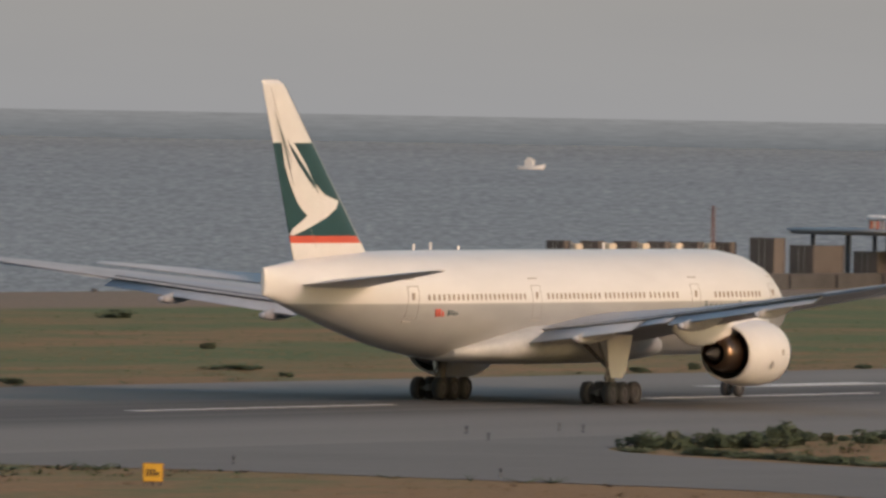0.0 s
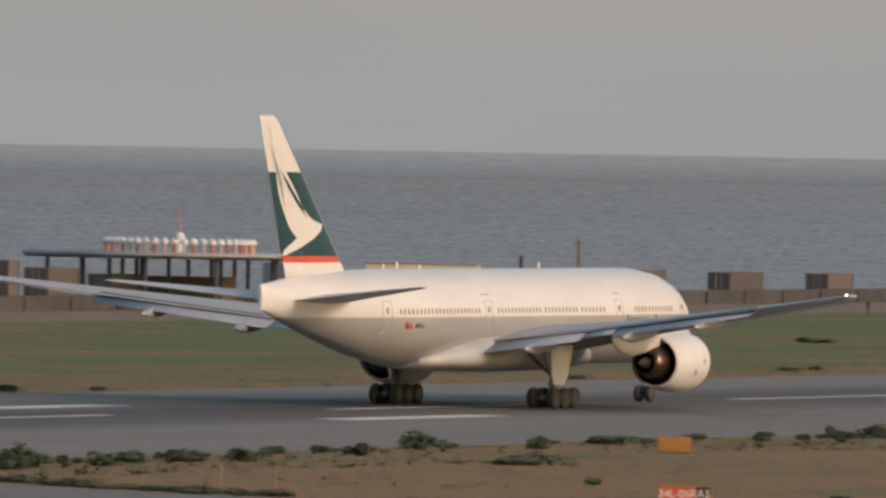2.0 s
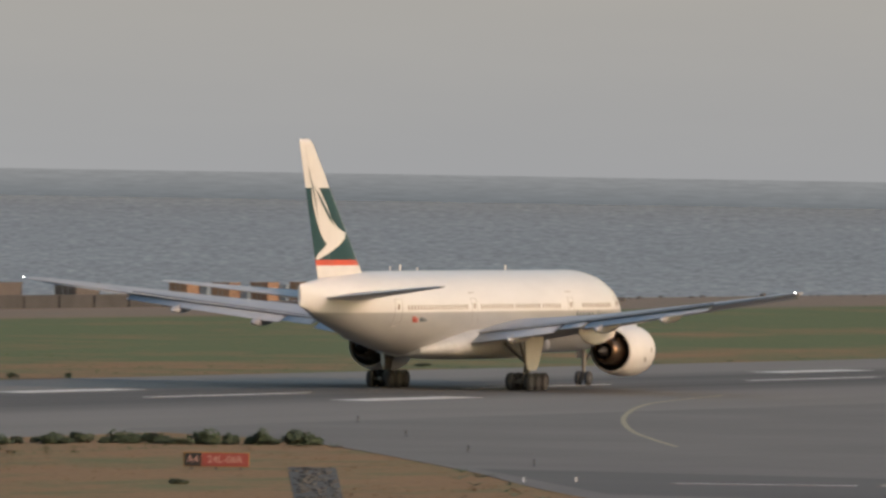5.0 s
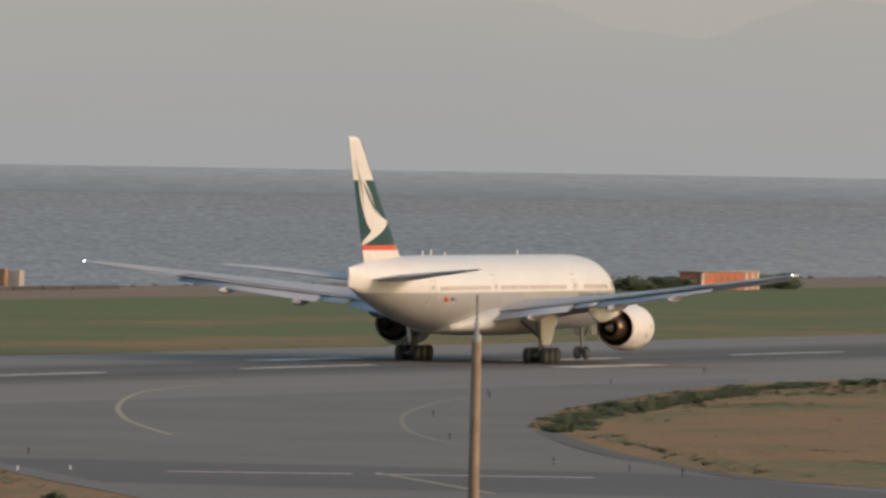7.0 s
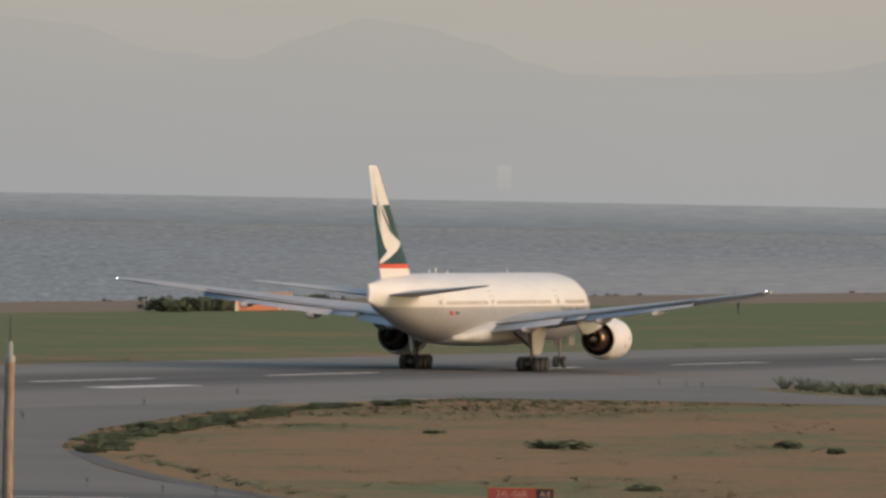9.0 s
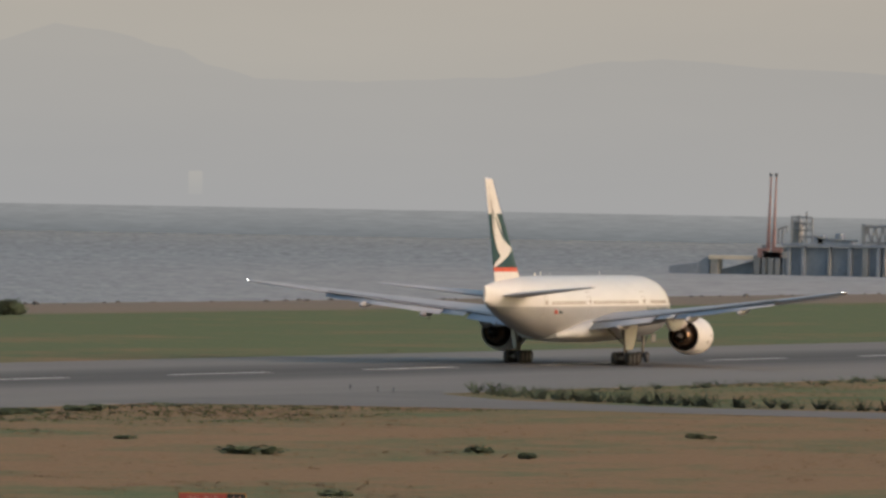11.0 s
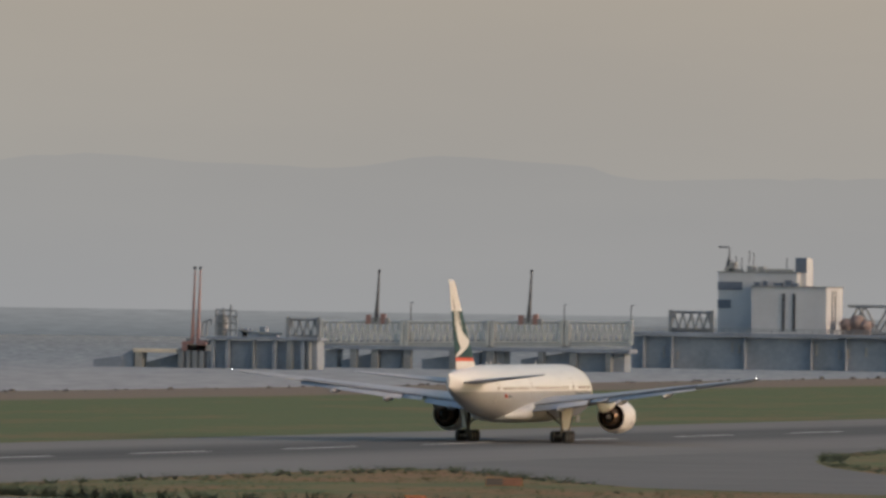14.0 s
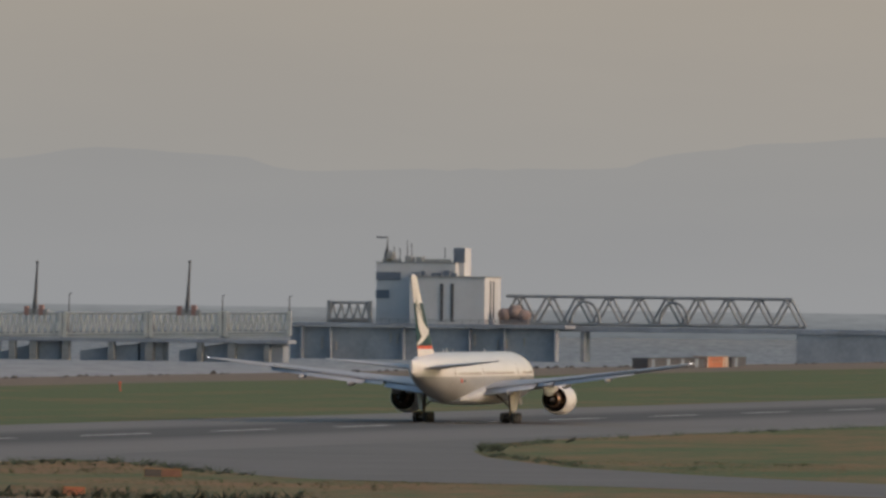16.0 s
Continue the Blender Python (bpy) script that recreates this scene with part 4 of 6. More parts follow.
# pier and pile colours are lifted and blued to hold the haze
PIER_DARK = plain("blue_grey_pier_structure", (0.245, 0.280, 0.335), 0.85, spread=0.3, scale=0.12)
PILE_GREY = plain("dull_grey_piles", (0.215, 0.235, 0.255), 0.9, spread=0.3, scale=0.2)
CRANE_RED = plain("faded_red_crane_paint", (0.29, 0.17, 0.155), 0.7, spread=0.25)
MARKER_RED = plain("red_and_orange_marker", (0.44, 0.11, 0.06), 0.6, spread=0.2)

bm = bmesh.new()
add_box(bm, -590.6, 1105, -5, -589.8, 1430, 1.40, 0.05)
add_box(bm, -590.0, 1430, -5, -589.2, 1568, 0.46, 0.05)
for k in range(48):
    y = 1106 + k * 9.5
    add_box(bm, -589.85 if y < 1430 else -589.25, y, 0, -589.6 if y < 1430 else -589.0, y + 0.5, 1.25 if y < 1430 else 0.40)
solid("sea_wall", bm, plain("stained_dark_sea_wall", (0.065, 0.064, 0.066), 0.9, spread=0.4, scale=0.25), "long stained concrete sea wall", "wall", "structure")
bm = bmesh.new()
for k in range(420):
    y = 1040 + random.random() * 2300
    x = SHORE - 1 + random.random() * 7
    s = 0.25 + random.random() * 0.45
    bmesh.ops.create_icosphere(bm, subdivisions=1, radius=s, matrix=Matrix.Translation((x, y, -0.15 - random.random() * 0.3)) @ Euler((random.random() * 3, random.random() * 3, 0)).to_matrix().to_4x4() @ Matrix.Diagonal((1, 1.4, 0.7, 1)))
solid("shore_rocks", bm, plain("dark_wet_rock", (0.12, 0.105, 0.095), 0.9, spread=0.4, scale=0.5), "bank of dark rocks along the shore", "rocks", "stuff")


def container(y0, y1, z0, z1, mat, label, group, x0=-589.5, width=2.0, base=0.0, door=None):
    """A corrugated freight box on bearers. y0 and y1: its far corners as they line up along x = -590 from the lookout."""
    y1 = y1 * -x0 / 590
    y0 = min(y0 * (width - x0) / 590, y1 - 1.2)
    c = thing("container", label, "container", group)
    ring, n = [(x0 - width, y1), (x0 - width, y0)], max(3, int((y1 - y0) / 0.5))
    for k in range(n):
        y, s = y0 + k * (y1 - y0) / n, (y1 - y0) / n
        ring += [(x0, y), (x0, y + s * 0.35), (x0 - 0.03, y + s * 0.5), (x0 - 0.03, y + s * 0.85)]
    ring.append((x0, y1))
    bm = bmesh.new()
    add_loft(bm, [[(x, y, z) for x, y in ring] for z in (z0, z1)], smooth=False)
    part("shell", bm, mat, c)
    for y in (y0 + 0.08, y1 - 0.08):
        for x in (x0 - 0.04, x0 - width + 0.06):
            bm = bmesh.new()
            add_box(bm, x - 0.09, y - 0.09, base, x + 0.09, y + 0.09, z1 + 0.03)
            part("corner_post", bm, mat, c)
    bm = bmesh.new()
    add_box(bm, x0 - width + 0.16, y0 - 0.04, z0 + 0.12, x0 - 0.16, y0 - 0.003, z1 - 0.12, 0.01)
    end = part("end_door", bm, door or mat, c)
    for dx in (0.62, 0.38):
        bm = bmesh.new()
        add_rod(bm, (x0 - width * dx, y0 - 0.06, z0 + 0.1), (x0 - width * dx, y0 - 0.06, z1 - 0.1), 0.03, sides=5)
        part("lock_bar", bm, STEEL_GREY, end)
    return c


for k in range(6):
    y = 1126.2 + 6.45 * k
    container(y, y + 3.7, 1.4, 4.42 - 0.04 * k, DARK_BROWN, "dark brown freight container behind the sea wall", "dark containers", x0=-591.0, width=1.7)
    if k < 5:
        # cream boxes paint in the containers' sunlit sides; blue-grey ones fill the gaps
        container(y + 3.8, y + 6.4, 3.62, 4.12, CREAM, "cream box added as a sunlit container side", "cream boxes", x0=-592.4, width=0.5)
        container(y + 3.8, y + 6.4, 1.4, 3.55, BLUE_GREY, "blue-grey box added to fill the gap between dark containers", "blue-grey boxes", x0=-592.3, width=0.45)
for y0, y1, z1 in ((1165, 1172, 4.6), (1173, 1184, 3.9), (1186, 1197, 3.3), (1278.5, 1291.5, 3.5), (1301.5, 1315, 3.4), (1325.5, 1339, 3.12), (1350, 1362, 2.93), (1375.8, 1391, 2.73), (1400, 1412, 2.6)):
    container(y0, y1, 1.3, z1, DARK_BROWN, "weathered brown freight container above the sea wall", "brown containers", x0=-590.8, width=2.4)
for y0, y1 in ((1431.5, 1440), (1443.5, 1451.5), (1454.5, 1462.7), (1466, 1475.5)):
    container(y0, y1, 0.5, 2.5, RUST, "rust-brown container with a sunlit tan side", "tan containers", x0=-590.2, width=2.0)
    # box added in place of the dark bluish gap between containers
    container(y1, y1 + 3.2, 0.5, 2.2, BLUE_GREY, "low blue-grey box added to fill the dark gap between containers", "blue-grey boxes", x0=-591.4, width=0.9)
for k in range(6):
    y = 1477.6 + 11.3 * k
    container(y, y + 5.1, 0.5, 2.25, PANEL_WHITE, "white container in a long row on the sea wall", "white row containers", x0=-589.9, width=1.4)
    if k < 5:
        container(y + 5.1, y + 11.3, 0.5, 2.45, RUST, "rust-brown container in a long row on the sea wall", "brown row containers", x0=-590.2, width=2.0)


def lattice_mast(at, height, group):
    m = thing("lattice_mast", "thin reddish steel mast with a crossarm", "mast", group, pose(*at))
    bm = bmesh.new()
    for dx, dy in ((-1, -1), (1, -1), (1, 1), (-1, 1)):
        add_rod(bm, (dx * 0.16, dy * 0.16, 0), (dx * 0.07, dy * 0.07, height), 0.035, sides=5)
    for k in range(int(height * 1.5)):
        z = k / 1.5
        add_rod(bm, (-0.15, -0.15, z), (0.13, 0.13, z + 0.6), 0.018, sides=4)
        add_rod(bm, (0.15, -0.15, z), (-0.13, 0.13, z + 0.6), 0.018, sides=4)
    part("shaft", bm, plain("faded_red_mast_paint", (0.22, 0.12, 0.10), 0.7), m)
    bm = bmesh.new()
    add_rod(bm, (-0.55, 0, height - 0.3), (0.75, 0, height - 0.25), 0.05, sides=6)
    part("crossarm", bm, STEEL_GREY, m)


lattice_mast((-592, 1161.5, 0), 7.5, "masts")
lattice_mast((-592, 1298.5, 0), 6.4, "masts")
for at, h in (((-592, 1285.0, 0), 4.9), ((-545, 1262.0, 0), 1.6), ((-516.6, 1767, 0), 1.6)):
    bm = bmesh.new()
    add_rod(bm, at, (at[0], at[1], h), 0.09, 0.06, 8)
    add_box(bm, at[0] - 0.16, at[1] - 0.16, h * 0.55, at[0] + 0.16, at[1] + 0.16, h * 0.98, 0.03)
    solid("stake", bm, DARK_STEEL, "dark upright stake by the shore", "stake", group="stakes")


def build_beacon():
    c = Vector((-590, 1204.8, 0))
    b = thing("radio_beacon", "round raised radio beacon deck ringed by white-domed aerials", "beacon", at=Matrix.Translation(c))
    bm = bmesh.new()
    add_lathe(bm, [(4.95, 0.05), (4.95, 14.2), (5.10, 14.6), (5.28, 14.6), (5.30, 0.05)], (0, 0, 0), axis="Z", sides=64)
    deck = part("deck", bm, plain("grey_mesh_deck", (0.33, 0.34, 0.35), 0.6, spread=0.25, scale=0.4), b)
    for k in range(24):
        a = 2 * math.pi * k / 24
        bm = bmesh.new()
        add_rod(bm, (0, 0, 4.80), (14.3 * math.cos(a), 14.3 * math.sin(a), 4.86), 0.10, sides=5)
        part("deck_beam", bm, STEEL_GREY, deck)
    # columns get a dark colour to stand for the shade below the deck
    for r, n in ((12.6, 12), (6.5, 8)):
        for k in range(n):
            a = 2 * math.pi * (k + 0.4) / n
            bm = bmesh.new()
            add_rod(bm, (r * math.cos(a), r * math.sin(a), 0), (r * math.cos(a), r * math.sin(a), 4.9), 0.19, sides=10)
            part("column", bm, DARK_STEEL, b)
    for k in range(48):
        a = 2 * math.pi * k / 48
        p = Vector((6.9 * math.cos(a), 6.9 * math.sin(a), 5.3))
        bm = bmesh.new()
        add_rod(bm, p, p + Vector((0, 0, 0.85)), 0.15, sides=8)
        leg = part("aerial_leg", bm, MARKER_RED if k % 2 else PANEL_WHITE, b)
        bm = bmesh.new()
        add_lathe(bm, [(0.80, 0.02), (0.80, 0.30), (0.98, 0.36), (1.15, 0.30), (1.27, 0.16), (1.31, 0.01)], p, axis="Z", sides=12)
        part("dome", bm, WHITE, leg, "white dome")
    bm = bmesh.new()
    add_lathe(bm, [(5.28, 0.45), (6.6, 0.45), (6.9, 0.52), (7.1, 0.42), (7.25, 0.02)], (0, 0, 0), axis="Z", sides=20)
    hub = part("centre_aerial", bm, WHITE, b, "white centre aerial")
    bm = bmesh.new()
    add_rod(bm, (0, 0, 7.2), (0, 0, 9.5), 0.07, 0.05, 8)
    part("mast", bm, MARKER_RED, hub, "thin red mast")
    bm = bmesh.new()
    add_box(bm, -5, -2, 0, 5, 2, 3.1, 0.05)
    part("hut", bm, plain("brown_hut_wall", (0.16, 0.12, 0.095), 0.8, spread=0.3), b, "brown hut under the deck")


build_beacon()


def build_hut():
    h = thing("white_hut", "low cream hut with a flat roof beside the beacon", "building", at=pose(-588, 1254, 0, 0, 0, 20))
    bm = bmesh.new()
    add_box(bm, -5.3, -2.5, 0, 5.3, 2.5, 4.15, 0.03)
    wall = part("wall", bm, CREAM, h)
    bm = bmesh.new()
    add_box(bm, -5.45, -2.65, 4.15, 5.45, 2.65, 4.36, 0.03)
    part("roof", bm, STEEL_GREY, h, "flat grey roof slab")
    for x, w, hh, z, m, nm in ((-1.1, 0.95, 2.2, 0.0, DARK_BROWN, "door"), (2.15, 1.5, 2.5, 0.0, BLUE_GREY, "door"), (4.0, 0.5, 1.1, 1.3, DARK_STEEL, "window"), (-4.4, 0.4, 0.7, 2.0, DARK_STEEL, "window")):
        bm = bmesh.new()
        add_box(bm, x - w / 2, -2.58, z + 0.02, x + w / 2, -2.49, z + hh, 0.01)
        d = part(nm, bm, m, wall)
        bm = bmesh.new()
        add_box(bm, x - w / 2 - 0.1, -2.62, z + hh, x + w / 2 + 0.1, -2.49, z + hh + 0.1)
        part("lintel", bm, CONCRETE, d)


build_hut()
for x, y, m, w, hgt, lab in ((-586.3, 1262, BLUE_GREY, 1.7, 2.0, "blue-grey cooling unit beside the hut"), (-584.4, 1260.5, PANEL_WHITE, 0.9, 1.7, "white cabinet beside the hut"), (-597, 1246, BLUE_GREY, 7.5, 4.1, "blue-grey shed behind the hut")):
    bm = bmesh.new()
    add_box(bm, x - w / 2, y - 1.0, 0, x + w / 2, y + 1.0, hgt, 0.04)
    for k in range(5):
        add_box(bm, x - w / 2 + 0.1, y - 1.03, hgt * (0.2 + 0.14 * k), x + w / 2 - 0.1, y - 0.99, hgt * (0.2 + 0.14 * k) + 0.06)
    solid("service_cabinet", bm, m, lab, "cabinet")


def site_row(y0, s, x, group):
    """Dark scrub, an orange site office with white door posts, dark scrub."""
    o = thing("site_office", "long orange site office with white door posts", "building", group, pose(x, y0, 0))
    bm = bmesh.new()
    add_box(bm, -1.5, 0, 0, 1.5, 22 * s, 2.2, 0.04)
    part("wall", bm, ORANGE, o)
    bm = bmesh.new()
    add_box(bm, -1.7, -0.2, 2.2, 1.7, 22 * s + 0.2, 2.34, 0.02)
    part("roof", bm, STEEL_GREY, o)
    for y in (-0.6, 16.5 * s, 19 * s, 21 * s):
        bm = bmesh.new()
        add_box(bm, 1.5, y, 0, 1.62, y + 1.0, 2.1, 0.01)
        part("door_panel", bm, PANEL_WHITE, o, "white door panel")
    for k in range(4):
        bm = bmesh.new()
        add_box(bm, 1.5, (5 + 2.6 * k) * s, 0.9, 1.56, (6.6 + 2.6 * k) * s, 1.7, 0.01)
        part("window", bm, plain("dull_window", (0.30, 0.13, 0.07), 0.3), o)


site_row(1681, 1.0, -557, "site offices")
site_row(2865, 0.95, -588, "site offices")

for y0, y1 in ((2806, 2820), (2821, 2834), (2835, 2848), (2849, 2862), (2889, 2903)):  # dark sheds beside the farther office
    sh = thing("storage_shed", "low dark flat-roofed storage shed beside the shore", "shed", "storage sheds", pose(-588, y0, 0))
    bm = bmesh.new()
    add_box(bm, -1.6, 0, 0, 1.6, y1 - y0 + 0.9, 1.9, 0.05)
    part("wall", bm, plain("dark_slate_shed_wall", (0.065, 0.07, 0.085), 0.8, spread=0.3, scale=0.5), sh)
    bm = bmesh.new()
    add_box(bm, -1.8, -0.1, 1.9, 1.8, y1 - y0 + 0.86, 2.08, 0.03)
    part("roof", bm, DARK_STEEL, sh)
    bm = bmesh.new()
    add_box(bm, 1.6, 3.0, 0.05, 1.68, 6.5, 1.9, 0.02)
    part("door", bm, BLUE_GREY, sh)

# ---- plants ----
LEAF = []
for i, c in enumerate(((0.104, 0.134, 0.080), (0.120, 0.150, 0.088), (0.136, 0.156, 0.092))):
    m, n, l, b = material("bush_leaves")
    gi = n.new("ShaderNodeNewGeometry")
    l.new(ramp(n, l, gi.outputs["Random Per Island"], [(0.0, tuple(k * 0.75 for k in c)), (1.0, tuple(k * 1.25 for k in c))]), b.inputs["Base Color"])
    up = n.new("ShaderNodeCombineXYZ")  # loose foliage scatters light as a whole
    up.inputs[0].default_value, up.inputs[2].default_value = 0.35, 0.94
    l.new(up.outputs[0], b.inputs["Normal"])
    b.inputs["Roughness"].default_value, b.inputs["Specular IOR Level"].default_value = 0.8, 0.2
    LEAF.append(m)
TWIG = plain("twig_bark", (0.09, 0.07, 0.05), 0.9)


def bush_at(m, wide, tall, leaves, leaf, mat):
    rng = random
    b = thing("bush", "low dark green bush in the grass", "bush", "bushes", m)
    bm = bmesh.new()
    for k in range(6):
        a = rng.random() * 6.28
        add_rod(bm, (0, 0, 0), (math.cos(a) * wide * 0.4, math.sin(a) * wide * 0.4, tall * (0.4 + 0.4 * rng.random())), 0.03, 0.01, 4)
    part("stem", bm, TWIG, b)
    bm = bmesh.new()
    lobes = [(rng.uniform(-0.6, 0.6) * wide, rng.uniform(-0.6, 0.6) * wide, rng.uniform(0.2, 0.55) * tall, rng.uniform(0.35, 0.6)) for _ in range(7)]
    for k in range(leaves):
        lx, ly, lz, lr = lobes[k % 7]
        d = Vector((rng.gauss(0, 1), rng.gauss(0, 1), rng.gauss(0, 1))).normalized() * rng.uniform(0.5, 1.0)
        p = Vector((lx + d.x * lr * wide, ly + d.y * lr * wide, max(0.03, lz + d.z * lr * tall * 0.8)))
        u = Vector((rng.gauss(0, 1), rng.gauss(0, 1), rng.gauss(0, 0.6))).normalized() * leaf * rng.uniform(0.6, 1.3)
        w = u.cross(Vector((rng.gauss(0, 1), rng.gauss(0, 1), rng.gauss(0, 1)))).normalized() * leaf * 0.55
        bm.faces.new([bm.verts.new(q) for q in (p - u, p + w, p + u, p - w)])
    ob = new("foliage", finish(bm, "foliage", mat, flip=False))
    ob.parent = b
    return b


def inside(poly, x, y):
    hit = False
    for (x0, y0), (x1, y1) in zip(poly, poly[1:] + poly[:1]):
        if (y0 > y) != (y1 > y) and x < (x1 - x0) * (y - y0) / (y1 - y0) + x0:
            hit = not hit
    return hit


def on_grass(lateral, y):
    if -34 < lateral < 47:
        return False
    return not any(inside(p, lateral, y) for p in TAXIWAYS.values())


kinds = [bush_at(pose(x, y, 0), 0.9, 0.9, 420, 0.12, LEAF[i % 3]) for i, (x, y) in enumerate(((-330.5, 653), (-331.5, 668), (-331, 684), (-333, 702), (-334, 728)))]
BUSHES = [  # x, y, width and height in bushes
    (-338.9, 722.8, 1.5, 1.1), (-337.9, 701.3, 0.6, 0.5), (-337.3, 707.1, 0.8, 0.6), (-335.1, 706.8, 0.7, 0.5), (-338.6, 748.2, 1.8, 0.5), (-340.3, 757.7, 0.8, 0.5),
    (-321.8, 699.7, 2.6, 0.6), (-339.8, 697.5, 1.2, 0.7), (-336.7, 743.5, 1.6, 0.7), (-334.8, 760.2, 0.6, 0.5), (-334.6, 765.3, 0.7, 0.5), (-330.8, 762.3, 0.4, 0.4),
    (-333.1, 782.2, 1.4, 0.7), (-319.2, 694.0, 2.4, 0.6), (-258.2, 625.3, 3.0, 0.6), (-276.6, 636.6, 1.3, 0.6), (-275.1, 898.9, 2.8, 0.8), (-314.2, 930.9, 1.6, 0.7),
    (-330.9, 1146.0, 1.6, 0.6), (-296.2, 940.1, 1.0, 0.4), (-268.7, 988.1, 1.2, 0.6), (-257.4, 904.1, 1.0, 0.6), (-235.6, 787.8, 1.6, 0.5), (-265.0, 918.5, 1.4, 0.7),
    (-306.4, 1143.5, 2.2, 0.6), (-535.6, 951.4, 2.2, 0.9), (-472.1, 851.4, 0.7, 0.7), (-423.7, 740.9, 1.2, 0.5), (-425.3, 777.4, 0.6, 0.5), (-437.5, 793.1, 2.4, 0.5),
    (-419.3, 778.7, 1.6, 0.6), (-423.8, 829.3, 0.7, 0.7), (-424.0, 837.6, 2.6, 0.7), (-421.5, 817.2, 1.0, 0.5), (-424.1, 829.7, 0.5, 0.5), (-420.5, 847.0, 0.9, 0.4),
    (-422.6, 927.2, 1.0, 0.5), (-427.7, 950.6, 0.8, 0.5), (-485.3, 1112.4, 2.0, 0.5), (-482.0, 1105.0, 2.2, 0.6), (-423.3, 996.4, 0.6, 0.5), (-421.9, 1004.1, 0.4, 0.5),
    (-428.1, 976.8, 1.1, 0.5), (-429.0, 983.6, 0.7, 0.5), (-539.0, 1387.6, 1.8, 0.7), (-426.3, 1088.5, 0.8, 0.4), (-421.8, 1244.7, 0.9, 0.5), (-423.0, 1248.0, 0.9, 0.5),
    (-422.8, 1432.5, 1.0, 0.5), (-424.8, 1438.9, 1.3, 0.5), (-310.4, 1295.8, 1.8, 0.6), (-299.5, 1272.5, 2.2, 0.6), (-339.5, 1562.1, 2.0, 0.6), (-341.4, 1635.0, 1.4, 0.5),
    (-298.3, 1375.3, 1.2, 0.5), (-285.4, 1341.2, 1.2, 0.5), (-339.8, 1703.9, 1.8, 0.6), (-253.9, 667, 0.8, 0.6), (-300.0, 660, 0.7, 0.5), (-289.0, 703, 0.6, 0.45)]
ALONG = [  # stretches of edge scrub: from, to, how many, height
    ((-332.4, 644.5), (-332.8, 662), 20, 1.3), ((-335, 662), (-333.5, 690), 14, 0.7), ((-329, 640.5), (-300, 622.5), 44, 0.4), ((-338, 690), (-339, 775), 18, 0.5), ((-336, 770), (-331, 795), 22, 0.9), ((-331, 792), (-317, 803), 28, 0.95),
    ((-290, 850), (-298, 876), 16, 0.5), ((-300.5, 880), (-331, 1014), 72, 0.5), ((-332, 1014), (-336, 1080), 36, 0.45), ((-303, 886), (-326, 985), 26, 0.25), ((-336, 1200), (-334, 1335), 70, 0.8), ((-341, 1178), (-325, 1147.5), 46, 1.35), ((-325, 1147.5), (-305, 1129), 80, 1.5), ((-305, 1129), (-262, 1122.5), 130, 1.3), ((-262, 792), (-287, 848), 22, 0.3), ((-243, 752), (-262, 790), 16, 0.3),
    ((-333, 1338), (-301, 1262), 50, 0.85), ((-320.5, 1452), (-328.5, 1494), 44, 0.95), ((-328.5, 1494), (-335, 1560), 34, 0.85), ((-336, 1570), (-338, 1900), 60, 0.85), ((-317, 1436), (-309, 1411), 20, 0.6), ((-309, 1411), (-287, 1348), 36, 0.6), ((-338, 560), (-330, 586), 34, 0.7), ((-316, 585), (-285, 588), 10, 0.4),
    ((-421, 720), (-421, 1200), 26, 0.3), ((-318, 800), (-290, 752), 10, 0.35), ((-264, 690), (-290, 745), 8, 0.3), ((-286, 622), (-250, 619), 12, 0.35)]
spots = [(x, y, w, h) for x, y, w, h in BUSHES]
for (x0, y0), (x1, y1), n, h in ALONG:
    for k in range(n):
        s = (k + random.random()) / n
        spots.append((x0 + (x1 - x0) * s + random.uniform(-1.5, 1.5), y0 + (y1 - y0) * s, random.uniform(0.5, 1.6), h * random.uniform(0.4, 1.25)))
spots = [s for s in spots if on_grass(s[0] - LANE, s[1]) and on_grass(s[0] - LANE - 0.3, s[1] - 0.8)]
single = [s for s in spots if s[1] < 1120][:290]
for i, (x, y, w, h) in enumerate(single):
    c = copy_thing(kinds[i % 5], pose(x, y, 0, 0, 0, random.uniform(0, 360)))
    c.scale = (w, w, max(0.3, h))
verts, faces = [], []
for i, (x, y, w, h) in enumerate([s for s in spots if s not in single]):  # the rest of the scrub, too far to pick apart
    me = kinds[i % 5].children[1].data
    w *= 1.9
    m = pose(x, y, 0, 0, 0, random.uniform(0, 360)) @ Matrix.Diagonal((w, w, max(0.3, h), 1))
    base = len(verts)
    verts += [tuple(m @ v.co) for v in me.vertices]
    faces += [tuple(base + k for k in f.vertices) for f in me.polygons]
me = bpy.data.meshes.new("scrub")
me.from_pydata(verts, [], faces)
me.materials.append(LEAF[1])
tagged(new("scrub", me), "low dark green scrub along the grass edges", "scrub", "", "stuff")
for y0, n, x in ((1655, 9, -557), (1705, 6, -557)):
    for k in range(n):
        c = copy_thing(kinds[k % 5], pose(x + random.uniform(-1, 1), y0 + k * 2.8, 0, 0, 0, random.uniform(0, 360)))
        c.scale = (2.6, 2.6, random.uniform(2.0, 2.5))


